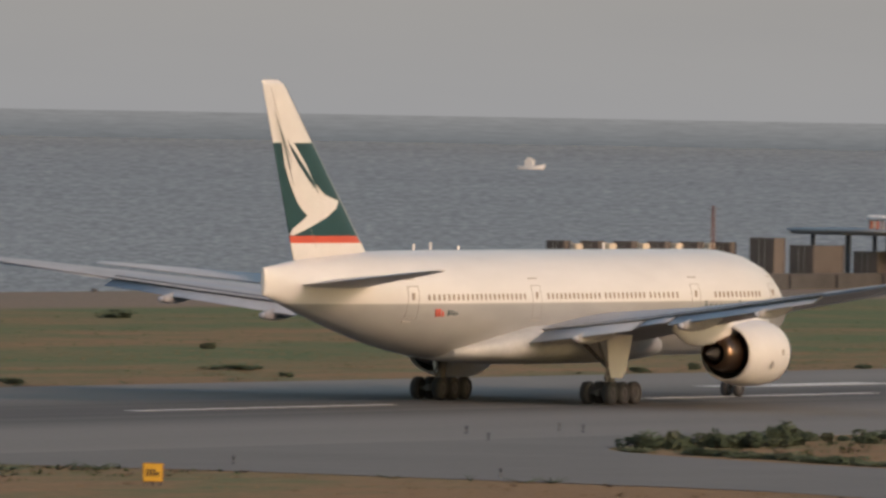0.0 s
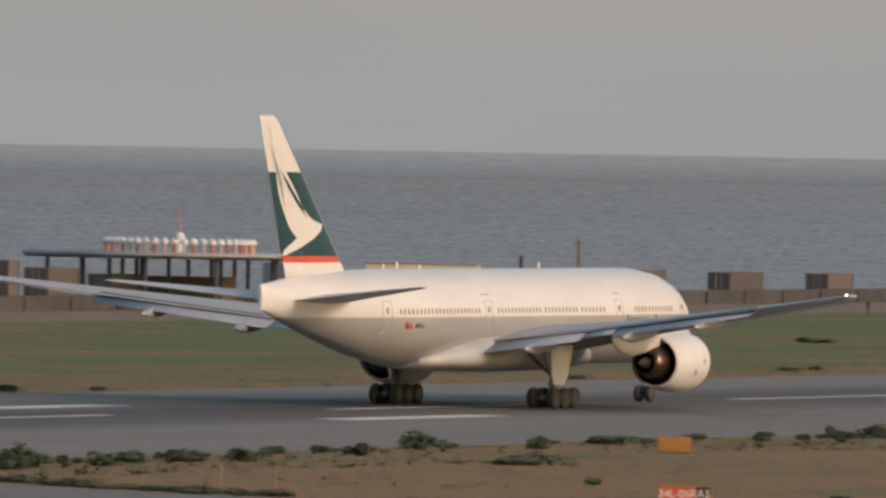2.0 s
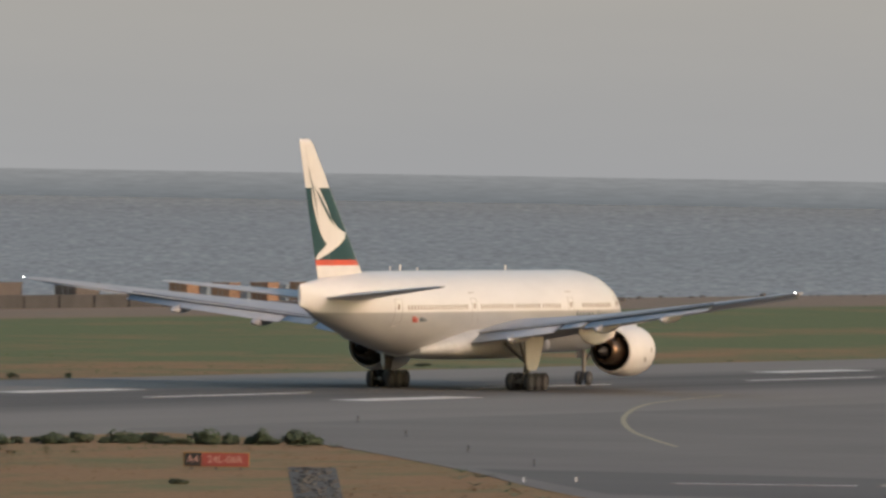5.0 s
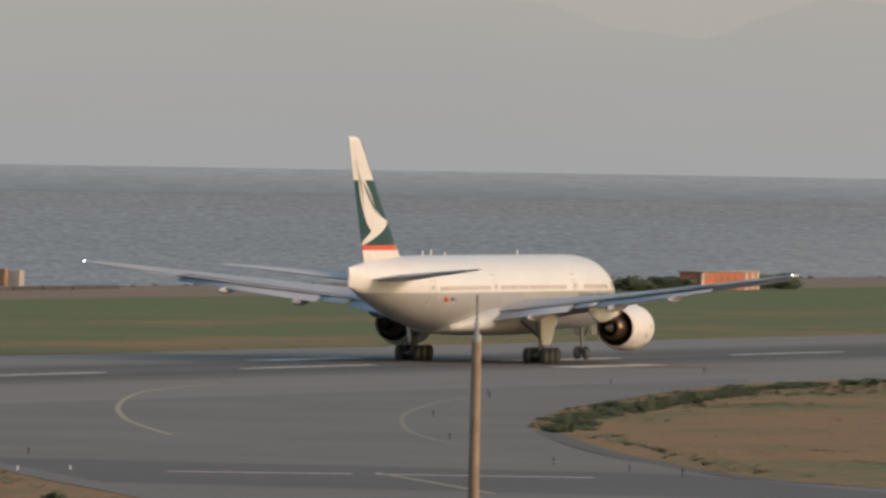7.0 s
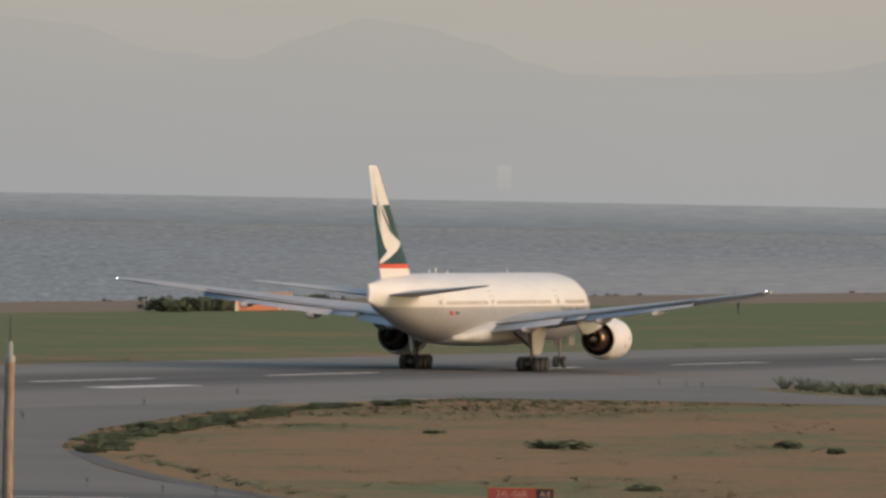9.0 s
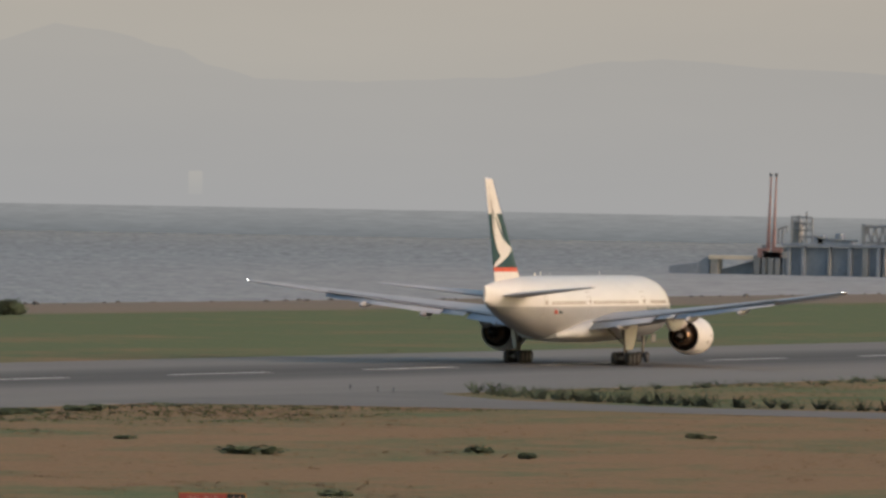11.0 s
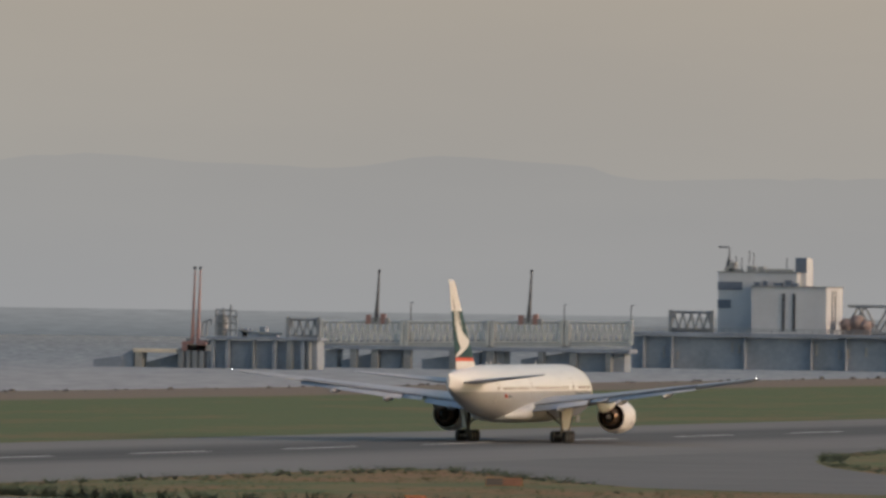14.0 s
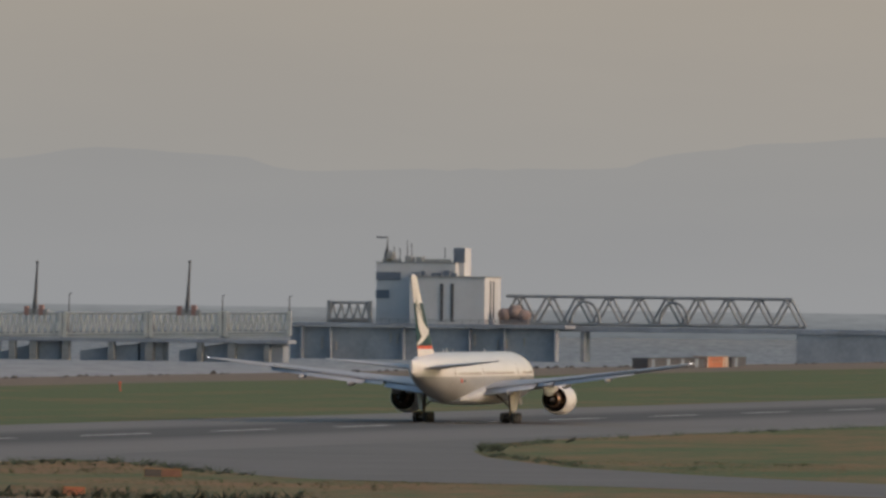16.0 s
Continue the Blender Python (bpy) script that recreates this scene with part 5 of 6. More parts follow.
def grass_stuff(name, areas, mat, label):
    """Blades in tufts over the plan's stretches."""
    verts, faces = [], []
    for x0, x1, y0, y1, n, h in areas:
        for _ in range(n):
            x, y = random.uniform(x0, x1), random.uniform(y0, y1)
            lateral = x - LANE
            if not on_grass(lateral, y):
                continue
            dense = noise.noise((x * 0.09, y * 0.035, 1.7))
            if dense < -0.15 + 0.5 * random.random() - 0.25:
                continue
            hh = h * random.uniform(0.5, 1.4) * (0.7 + 0.8 * max(0, dense))
            for _ in range(4):
                a = random.random() * math.pi
                bx, by = x + random.uniform(-0.18, 0.18), y + random.uniform(-0.4, 0.4)
                dx, dy = math.cos(a) * 0.07, math.sin(a) * 0.07
                lx, ly = random.uniform(-0.12, 0.12), random.uniform(-0.12, 0.12)
                i = len(verts)
                verts += [(bx - dx, by - dy, 0), (bx + dx, by + dy, 0), (bx + lx, by + ly, hh)]
                faces.append((i, i + 1, i + 2))
    me = bpy.data.meshes.new(name)
    me.from_pydata(verts, [], faces)
    me.materials.append(mat)
    return tagged(new(name, me), label, "grass", "", "stuff")


def blade_material(name, lo, hi):
    m, n, l, b = material(name)
    gi = n.new("ShaderNodeNewGeometry")
    l.new(ramp(n, l, gi.outputs["Random Per Island"], [(0.0, lo), (1.0, hi)]), b.inputs["Base Color"])
    b.inputs["Roughness"].default_value, b.inputs["Specular IOR Level"].default_value = 0.9, 0.1
    up = n.new("ShaderNodeCombineXYZ")  # thin blades scatter light as the sward does
    up.inputs[2].default_value = 1.0
    l.new(up.outputs[0], b.inputs["Normal"])
    return m


STRAW_BLADES = blade_material("straw_blades", (0.17, 0.108, 0.058), (0.32, 0.215, 0.115))
GREEN_BLADES = blade_material("green_blades", (0.098, 0.112, 0.05), (0.18, 0.19, 0.085))
grass_stuff("dry_grass", [(-340, -225, 560, 820, 4000, 0.10), (-340, -215, 760, 1090, 3500, 0.10), (-342, -250, 1120, 1400, 1500, 0.11), (-470, -420, 650, 1000, 1500, 0.10)], STRAW_BLADES, "dry straw-coloured grass tufts")
grass_stuff("green_grass", [(-340, -322, 560, 820, 1400, 0.15), (-342, -310, 860, 1090, 2600, 0.16), (-342, -270, 1120, 1400, 2000, 0.18), (-540, -420, 680, 1100, 2000, 0.12), (-260, -225, 600, 640, 700, 0.15)], GREEN_BLADES, "green grass tufts along the edges")

# ---- signs, lights and lines on the field ----
def lettering(text, size, parent, at, mat):
    cu = bpy.data.curves.new("lettering", "FONT")
    cu.body, cu.size, cu.extrude, cu.align_x, cu.align_y = text, size, 0.004, "CENTER", "CENTER"
    tmp = new("lettering", cu)
    me = bpy.data.meshes.new_from_object(tmp.evaluated_get(bpy.context.evaluated_depsgraph_get()))
    bpy.data.objects.remove(tmp)
    me.materials.clear()
    me.materials.append(mat)
    ob = new("lettering", me)
    ob.parent = parent
    ob.matrix_local = at @ pose(0, 0, 0, 90, 0, 0)
    return ob


def field_sign(x, y, turn, tall, panels, label, group="", lift=0.18):
    """Panels from left to right: width, face material, words, words' material."""
    s = thing("airfield_sign", label, "sign", group, pose(x, y, 0, 0, 0, turn))
    total = sum(p[0] for p in panels)
    bm = bmesh.new()
    add_box(bm, -total / 2 - 0.04, -0.02, lift - 0.04, total / 2 + 0.04, 0.20, lift + tall + 0.04, 0.015)
    part("casing", bm, SIGN_BACK, s)
    u = -total / 2
    for w, face, words, ink in panels:
        bm = bmesh.new()
        add_box(bm, u + 0.01, -0.05, lift, u + w - 0.01, -0.021, lift + tall, 0.008)
        p = part("face", bm, face, s)
        if words:
            lettering(words, tall * 0.78, p, pose(u + w / 2, -0.06, lift + tall / 2), ink)
        u += w
    for k in (-1, 0, 1):
        bm = bmesh.new()
        add_rod(bm, (k * total * 0.38, 0.09, 0), (k * total * 0.38, 0.09, lift), 0.05, sides=8)
        part("leg", bm, DARK_STEEL, s)
    return s


field_sign(-300.6, 736.5, 22, 0.72, [(0.95, SIGN_BLACK, "A4", SIGN_PINK), (2.6, SIGN_RED, "24L-06R", SIGN_PINK)], "red and black runway sign with white lettering", "runway signs")
field_sign(-281.2, 629.5, 24, 0.70, [(1.75, SIGN_BRIGHT, "24L-06R", SIGN_WHITE), (0.72, SIGN_BLACK, "A3", SIGN_WHITE)], "red and black runway sign with white lettering", "runway signs")
field_sign(-231.8, 751.4, 17, 0.64, [(2.6, SIGN_RED, "24L-06R", SIGN_PINK), (1.0, SIGN_BLACK, "A4", SIGN_PINK)], "red and black runway sign low in the grass", "runway signs")
field_sign(-302.0, 1237, 14, 0.65, [(1.5, DARK_BROWN, "", None), (1.7, SIGN_RUST, "", None)], "faded brown and rust runway sign seen far off", "runway signs")
field_sign(-285.1, 1137.5, 14, 0.62, [(1.75, ORANGE, "", None)], "plain orange sign board in the grass", "orange boards", 0.05)
field_sign(-325.0, 726.0, 24, 0.80, [(1.75, SIGN_BACK, "", None)], "ochre back of a sign board", "orange boards", 0.12)
ys = field_sign(-315.6, 564.5, 29, 0.78, [(0.85, SIGN_YELLOW, "", None)], "small yellow sign with black markings", "yellow signs", 0.2)
for k in range(4):
    bm = bmesh.new()
    add_box(bm, -0.30 + 0.16 * k, -0.062, 0.42, -0.20 + 0.16 * k, -0.05, 0.74 if k < 3 else 0.62)
    part("dark_bar", bm, SIGN_BLACK, ys)

LIGHTS = [(-352.6, 664.0), (-344.8, 651.7), (-352.8, 674.8), (-350.4, 672.9), (-330.8, 599.5), (-312.9, 592.7), (-312.9, 891.3), (-287.8, 822.9), (-291.0, 760.3), (-306.8, 790.7), (-261.9, 766.6),
          (-331.9, 957.4), (-345.2, 1023.2), (-325.7, 828.8), (-343.9, 866.6), (-253.2, 754.0), (-357.6, 1082.9), (-335.4, 967.1), (-248.2, 748.2), (-344.2, 1166.9), (-346.8, 1171.0), (-351.8, 1179.7)]
bm = bmesh.new()
add_lathe(bm, [(0.0, 0.10), (0.03, 0.10), (0.05, 0.04), (0.26, 0.04), (0.28, 0.07), (0.40, 0.06), (0.43, 0.01)], (0, 0, 0), axis="Z", sides=8)
POST_MESH = finish(bm, "edge_light", DARK_STEEL)
for x, y in LIGHTS:
    o = tagged(new("edge_light", POST_MESH), "short dark taxiway edge light", "light", "edge lights")
    o.matrix_world = pose(x, y, 0.015)
bm = bmesh.new()
add_lathe(bm, [(0.0, 0.05), (0.24, 0.05), (0.27, 0.03), (0.28, 0.01)], (0, 0, 0), axis="Z", sides=10)
WHITE_POST = finish(bm, "edge_marker", WHITE)
for x, y in ((-276.4, 728.5), (-277.9, 724.5), (-263.2, 770.4), (-283.6, 619.6), (-282.8, 620.7)):
    tagged(new("edge_marker", WHITE_POST), "short white edge marker post", "marker", "edge markers").matrix_world = pose(x, y, 0.01)
bm = bmesh.new()
add_lathe(bm, [(0.0, 0.25), (0.05, 0.25), (0.08, 0.10), (1.0, 0.14), (1.35, 0.30), (1.45, 0.02)], (0, 0, 0), axis="Z", sides=10)
RED_POST = finish(bm, "red_marker", MARKER_RED)
for x, y in ((-525.2, 2123.3),):
    tagged(new("red_marker", RED_POST), "reddish marker standing in the far grass", "marker", "red markers").matrix_world = pose(x, y, 0)
for x, y in ((-313.3, 645.0), (-307.0, 638.1)):
    bm = bmesh.new()
    add_rod(bm, (x, y, 0), (x, y, 1.0), 0.05, sides=6)
    add_box(bm, x - 0.06, y - 0.06, 0.9, x + 0.06, y + 0.06, 1.02)
    solid("wooden_stake", bm, POLE_WOOD, "thin wooden stake in the grass", "stake", group="wooden stakes")
for x, y in ((-285.2, 629.2), (-265.6, 647.3)):
    bm = bmesh.new()
    add_box(bm, x - 0.33, y - 0.14, 0, x + 0.33, y + 0.14, 0.13, 0.03)
    add_box(bm, x - 0.2, y - 0.08, 0.12, x + 0.2, y + 0.08, 0.2, 0.02)
    solid("cable_box", bm, RUST, "low red cable box in the grass", "box", group="cable boxes")

# the tall pole with a lightning rod
pole = thing("utility_pole", "tall weathered pole topped by a thin lightning rod", "pole", at=pose(-98.56, 283.4, 0))
bm = bmesh.new()
add_rod(bm, (0, 0, 0), (0, 0, 14.12), 0.125, 0.092, 16)
part("shaft", bm, POLE_WOOD, pole)
bm = bmesh.new()
add_lathe(bm, [(14.05, 0.095), (14.12, 0.105), (14.2, 0.09), (14.22, 0.05), (14.45, 0.05), (14.5, 0.02)], (0, 0, 0), axis="Z", sides=14)
cap = part("cap", bm, STEEL_GREY, pole, "grey metal cap")
bm = bmesh.new()
add_rod(bm, (0, 0, 14.4), (0, 0, 15.03), 0.022, 0.014, 6)
part("rod", bm, DARK_STEEL, cap)
bm = bmesh.new()
add_rod(bm, (-0.10, -0.06, 10.5), (-0.07, -0.05, 14.1), 0.014, sides=5)
part("down_wire", bm, DARK_STEEL, pole)


def ribbon(name, points, width, z, mat, label):
    """A painted line along a smooth way of (x, y) points."""
    pts = []
    for i in range(len(points) - 1):
        p = [Vector(points[max(0, min(len(points) - 1, i + k))]) for k in (-1, 0, 1, 2)]
        for s in range(8):
            t = s / 8
            pts.append(0.5 * ((2 * p[1]) + (p[2] - p[0]) * t + (2 * p[0] - 5 * p[1] + 4 * p[2] - p[3]) * t * t + (3 * p[1] - p[0] - 3 * p[2] + p[3]) * t ** 3))
    pts.append(Vector(points[-1]))
    bm = bmesh.new()
    rows = []
    for i, p in enumerate(pts):
        d = (pts[min(i + 1, len(pts) - 1)] - pts[max(0, i - 1)]).normalized()
        nrm = Vector((-d.y, d.x)) * width / 2
        rows.append([bm.verts.new((q.x, q.y, z)) for q in (p - nrm, p + nrm)])
    for a, b in zip(rows, rows[1:]):
        bm.faces.new((a[0], a[1], b[1], b[0]))
    solid(name, bm, mat, label, "marking", "structure")


ribbon("edge_strip", [(LANE + u, v) for u, v in ((92.5, 858), (98.6, 842), (110.6, 813), (122.6, 786), (132.6, 765.5), (143, 746), (150, 737.4), (161, 728.6), (200, 713.4))], 1.5, 0.029, DARK_TAXI, "dark drain strip along the taxiway edge")
RED_LINE = plain("worn_red_line_paint", (0.36, 0.14, 0.10), 0.8)
FAINT_LINE = plain("faint_yellow_line_paint", (0.235, 0.215, 0.165), 0.85, spread=0.3, scale=0.5)
ribbon("taxi_line", [(LANE + u, v) for u, v in ((22, 990), (28.3, 960.6), (32.8, 944.5), (41.1, 919.7), (51.4, 891.3), (63.6, 860.4), (73, 838.8), (82, 819))], 0.36, 0.030, YELLOW_LINE, "worn yellow taxi line curving off the runway")
bm = bmesh.new()
sheet(bm, [(LANE + u, v) for u, v in ((95, 752), (137, 752), (171, 704), (121, 704))], 0.028)
solid("asphalt_patch", bm, DARK_TAXI, "darker asphalt patch across the taxiway", "pavement", "structure")
for pts in (((-271.5, 730.4), (-267.1, 732.6), (-262.6, 735.0)), ((-261.4, 735.4), (-257.0, 736.9), (-250.3, 739.6))):
    ribbon("holding_line", pts, 1.1, 0.034, WHITE_LINE, "worn white holding line across the taxiway")
    ribbon("holding_edge", [(x + 0.15, y - 1.1) for x, y in pts], 0.45, 0.034, RED_LINE, "thin worn red holding line")
ribbon("taxi_line", [(-262.5, 738.6), (-256.6, 727.5), (-249.7, 714.5), (-242.9, 701.3)], 0.45, 0.036, YELLOW_LINE, "worn yellow taxi line on dark asphalt")
ribbon("taxi_line", [(-337.4, 974.9), (-332.6, 952.6), (-326.8, 930.2), (-317.8, 900.0), (-308.6, 873.0), (-297.6, 843.6), (-288.9, 823.3), (-283.5, 813.0)], 0.30, 0.030, FAINT_LINE, "almost worn-off yellow taxi line")
for pts in (((95, 603.5), (108.5, 606.5), (107.5, 610), (94, 607)), ((105.3, 1092), (103.5, 1099), (105.5, 1114), (108.3, 1097))):
    bm = bmesh.new()
    sheet(bm, [(LANE + u, v) for u, v in pts], 0.032)
    solid("painted_bar", bm, plain("worn_pinkish_line_paint", (0.52, 0.47, 0.44), 0.8, spread=0.3), "worn pale painted bar across the taxiway", "marking", "structure", "painted bars")
bm = bmesh.new()
sheet(bm, [(-300.2, 746), (-297.3, 746), (-258.8, 651), (-261.4, 651)], 0.016)
solid("cable_trench", bm, plain("dark_gravel_and_concrete_slabs", (0.068, 0.067, 0.066), 0.95, spread=0.6, scale=0.45, bump=0.05), "strip of dark gravel and broken slabs in the grass", "trench", "structure")
bm = bmesh.new()
for k in range(160):
    s = random.random()
    x, y = -298.7 + 38.6 * s + random.uniform(-1.1, 1.1), 746 - 95 * s
    r = random.uniform(0.06, 0.2)
    add_box(bm, x - r, y - r * 2, 0, x + r, y + r * 2, random.uniform(0.03, 0.12))
solid("trench_slabs", bm, plain("dark_broken_slabs", (0.085, 0.083, 0.08), 0.95, spread=0.5, scale=0.8), "broken slabs lying in the gravel strip", "slabs", "stuff")

# ---- the pier in the sea ----
def on_pier(u, z=0.0, back=0.0):
    """A place on the pier's line, in three straight reaches, each farther out; u and z as they would be 3,300 m down the runway."""
    y = 3200.0 if u < -850.9 else 3300.0 if u < -775.45 else 3480.0
    s = (y + back) / 3300
    return Vector((u * s, y + back, EYE[2] - (EYE[2] - z) * s))


def gallery(u0, u1, low, top, panels, depth=5.0, bar=0.24, mat=None, label="pale grey lattice gallery carried on piers"):
    """low, top: pairs of heights at the two ends."""
    g = thing("lattice_gallery", label, "gallery", "galleries")
    mat = mat or PIER_PAINT

    def at(f, h, back):
        z0, z1 = low[0] + (low[1] - low[0]) * f, top[0] + (top[1] - top[0]) * f
        return on_pier(u0 + (u1 - u0) * f, z0 + (z1 - z0) * h, back)
    for back in (0, depth):
        for h, nm in ((0, "bottom_chord"), (1, "top_chord")):
            bm = bmesh.new()
            add_rod(bm, at(0, h, back), at(1, h, back), bar * 1.5, sides=4)
            part(nm, bm, mat, g)
        for k in range(panels):
            a, c, b = k / panels, (k + 0.5) / panels, (k + 1) / panels
            bm = bmesh.new()
            add_rod(bm, at(a, 0, back), at(c, 1, back), bar, sides=4)
            add_rod(bm, at(c, 1, back), at(b, 0, back), bar, sides=4)
            part("brace", bm, mat, g)
    bm = bmesh.new()  # the pipes that it carries
    for h, r, back in ((0.10, 0.22, 1.4), (0.10, 0.22, 3.2)):
        add_rod(bm, at(0, h, back), at(1, h, back), r, sides=8)
    part("pipe", bm, PILE_GREY, g, "grey fuel pipes")
    bm = bmesh.new()
    p, q, r, w = at(0, 0, 0), at(1, 0, 0), at(1, 0, depth), at(0, 0, depth)
    add_loft(bm, [[v - Vector((0, 0, d)) for v in (p, q, r, w)] for d in (0.45, 1.0)], smooth=False)
    part("deck", bm, mat, g)
    for f in (0.0, 1.0):
        a, b = at(f, 0, -0.25), at(f, 1, -0.25)
        bm = bmesh.new()
        add_box(bm, a.x - 0.45, a.y - 0.2, a.z - 0.8, a.x + 0.45, a.y + 0.5, b.z + 0.5)
        part("end_post", bm, mat, g)


def gal_low(u):
    return 2.6 + (u + 850.5) / 75 * 1.55


def gal_top(u):
    return 7.7 + (u + 850.5) / 75 * 0.95


for u0, u1, n in ((-850.4, -830.9, 13), (-829.8, -810.2, 13), (-809.0, -792.2, 12), (-791.0, -775.6, 11)):
    gallery(u0, u1, (gal_low(u0), gal_low(u1)), (gal_top(u0), gal_top(u1)), n)
gallery(-858.6, -851.2, (3.9, 4.0), (8.2, 8.2), 4, mat=PILE_GREY, label="dull grey lattice gallery behind the loading deck")
gallery(-766.1, -756.2, (7.0, 7.0), (11.3, 11.3), 5, mat=PILE_GREY, label="dull grey lattice frame beside the plant")
for u in (-830.3, -809.6, -791.6):  # junction towers between the galleries
    a, b = on_pier(u, gal_low(u) - 1.2, 0.6), on_pier(u, gal_top(u) + 0.2, 0.6)
    bm = bmesh.new()
    add_box(bm, a.x - 0.75, a.y, a.z, a.x + 0.75, a.y + 4, b.z, 0.08)
    solid("junction_tower", bm, PILE_GREY, "grey junction tower between two galleries", "tower", group="junction towers")


def pier_block(u0, u1, top, name, mat, label, depth=6, low=-7.0, slope=0.0, back=0.0):
    """A solid stretch of pier; slope: how much lower its left end stands."""
    bm = bmesh.new()
    a, b = on_pier(u0, top - slope, back), on_pier(u1, top, back)
    b.y = a.y
    ring = [a, b, b + Vector((0, depth, 0)), a + Vector((0, depth, 0))]
    add_loft(bm, [[(v.x, v.y, low) for v in ring], ring], smooth=False)
    return solid(name, bm, mat, label, "pier")


def legs_under(u0, u1, legs, top, label, deck_mat, thick=0.7, deep=8):
    d = thing("pier_deck", label, "pier", "pier decks")
    a, b = on_pier(u0, top, -0.8), on_pier(u1, top, -0.8)
    bm = bmesh.new()
    add_box(bm, a.x, a.y, a.z - thick, b.x, a.y + deep, a.z, 0.06)
    part("deck", bm, deck_mat, d)
    for u, w, mat in legs:
        p = on_pier(u, top, -0.4)
        bm = bmesh.new()
        add_box(bm, p.x - w, p.y, -7, p.x + w, p.y + 2.0, p.z - thick - 0.01, 0.05)
        part("pier_leg", bm, mat, d)


rng = random.Random(5)
legs_under(-878.6, -851.2, [(u, rng.uniform(0.2, 0.5), PIER_DARK) for u in (-877, -873.4, -862, -855)] + [(-867.0, 0.35, PILE_GREY), (-858.2, 0.7, PILE_GREY), (-848.9 - 4.6, 0.3, PILE_GREY)], 3.9, "dark loading deck on piles at the pier's end", PIER_DARK)
legs_under(-850.6, -775.8, [(u, w, PILE_GREY) for u, w in ((-842.6, 0.8), (-837.5, 0.9), (-829.6, 0.9), (-818.6, 0.8), (-809.4, 1.0), (-797.2, 0.7), (-789.5, 0.9), (-781.0, 0.7))], 2.3, "long dark pier deck on concrete piles", PIER_DARK, 0.9)
legs_under(-775.4, -709.5, [(u + rng.uniform(-0.8, 0.8), rng.uniform(0.12, 0.3), PIER_DARK) for k, u in enumerate((-773, -765, -749, -733, -724, -712))], 6.6, "tall dark pier platform on close piles", PIER_DARK, 0.9, 30)
pier_block(-878, -851.4, 3.0, "fender_wall", PIER_DARK, "dark fender wall under the loading deck", back=1.0)
pier_block(-775.3, -712.0, 5.6, "platform_wall", PIER_DARK, "dark wall of piles below the plant", depth=5, back=1.2)
plat = thing("platform_railing", "thin pale railing and glint rods along the pier platform", "railing")
for k in range(34):
    u = -775.0 + k * 1.95
    bm = bmesh.new()
    add_rod(bm, on_pier(u, 6.55, -0.5), on_pier(u, 7.6, -0.5), 0.09, sides=5)
    part("railing_post", bm, PILE_GREY, plat)
for z in (7.1, 7.6):
    bm = bmesh.new()
    add_rod(bm, on_pier(-775.2, z, -0.5), on_pier(-710.0, z, -0.5), 0.08, sides=5)
    part("rail", bm, PILE_GREY, plat)
# thin pale rods added as upright glints on the platform wall
for u, z0, z1 in ((-767.6, 0.4, 3.2), (-764.2, 0.2, 2.2), (-751.2, 2.0, 4.4), (-749.6, 1.8, 4.2), (-731.0, 1.6, 4.4), (-725.6, 0.8, 3.0), (-723.4, 1.0, 3.2), (-719.2, 1.6, 3.6)):
    bm = bmesh.new()
    add_rod(bm, on_pier(u, z0, 0.9), on_pier(u, z1, 0.9), 0.22, sides=6)
    part("drain_pipe", bm, CONCRETE, plat, "thin pale rod added as a glint")
for u0, u1, top, slope in ((-849.5, -846.6, 1.4, 0.3), (-845.5, -836.5, 0.9, 2.2), (-836.0, -831.0, 1.5, 0.0), (-826.0, -812.0, 1.1, 1.8), (-811.5, -806.0, 1.6, 0.0), (-802.0, -790.0, 1.6, 2.0), (-789.0, -777.0, 1.8, 0.6)):
    pier_block(u0, u1, top, "pile_wall", PIER_DARK, "dark pile wall under the gallery", slope=slope, back=1.5)
pier_block(-906.0, -899.0, -1.0, "low_quay", PIER_DARK, "low dark quay at the pier's end", slope=1.0)
pier_block(-899.0, -896.2, 0.7, "low_quay", PIER_DARK, "low dark quay at the pier's end", slope=1.6, back=0.5)
pier_block(-893.5, -885.4, -0.4, "low_quay", PIER_DARK, "low dark quay behind the concrete bridge", slope=2.2, back=3.0)
q = thing("concrete_bridge", "short concrete bridge with a pale deck edge", "bridge")
a, b = on_pier(-896.3, 0.75), on_pier(-885.5, 0.75)
bm = bmesh.new()
add_box(bm, a.x, a.y - 0.3, a.z - 0.9, b.x, a.y + 5, a.z, 0.05)
part("deck", bm, CREAM, q)
for u in (-895.0,):
    p = on_pier(u, 0.0)
    bm = bmesh.new()
    add_box(bm, p.x - 0.9, p.y, -7, p.x + 0.9, p.y + 4, a.z - 0.9)
    part("pier_leg", bm, CONCRETE, q)
bm = bmesh.new()  # the broad abutment under the loading arms
for u0, u1, top in ((-885.4, -883.9, 0.9), (-883.4, -882.4, 3.4), (-881.9, -880.6, 0.9), (-880.2, -879.0, 2.4)):
    p, r = on_pier(u0, top, -0.4), on_pier(u1, top, -0.4)
    add_box(bm, p.x, p.y, -7, r.x, p.y + 3, p.z, 0.05)
solid("abutment", bm, PILE_GREY, "grey concrete abutment under the loading arms", "abutment")


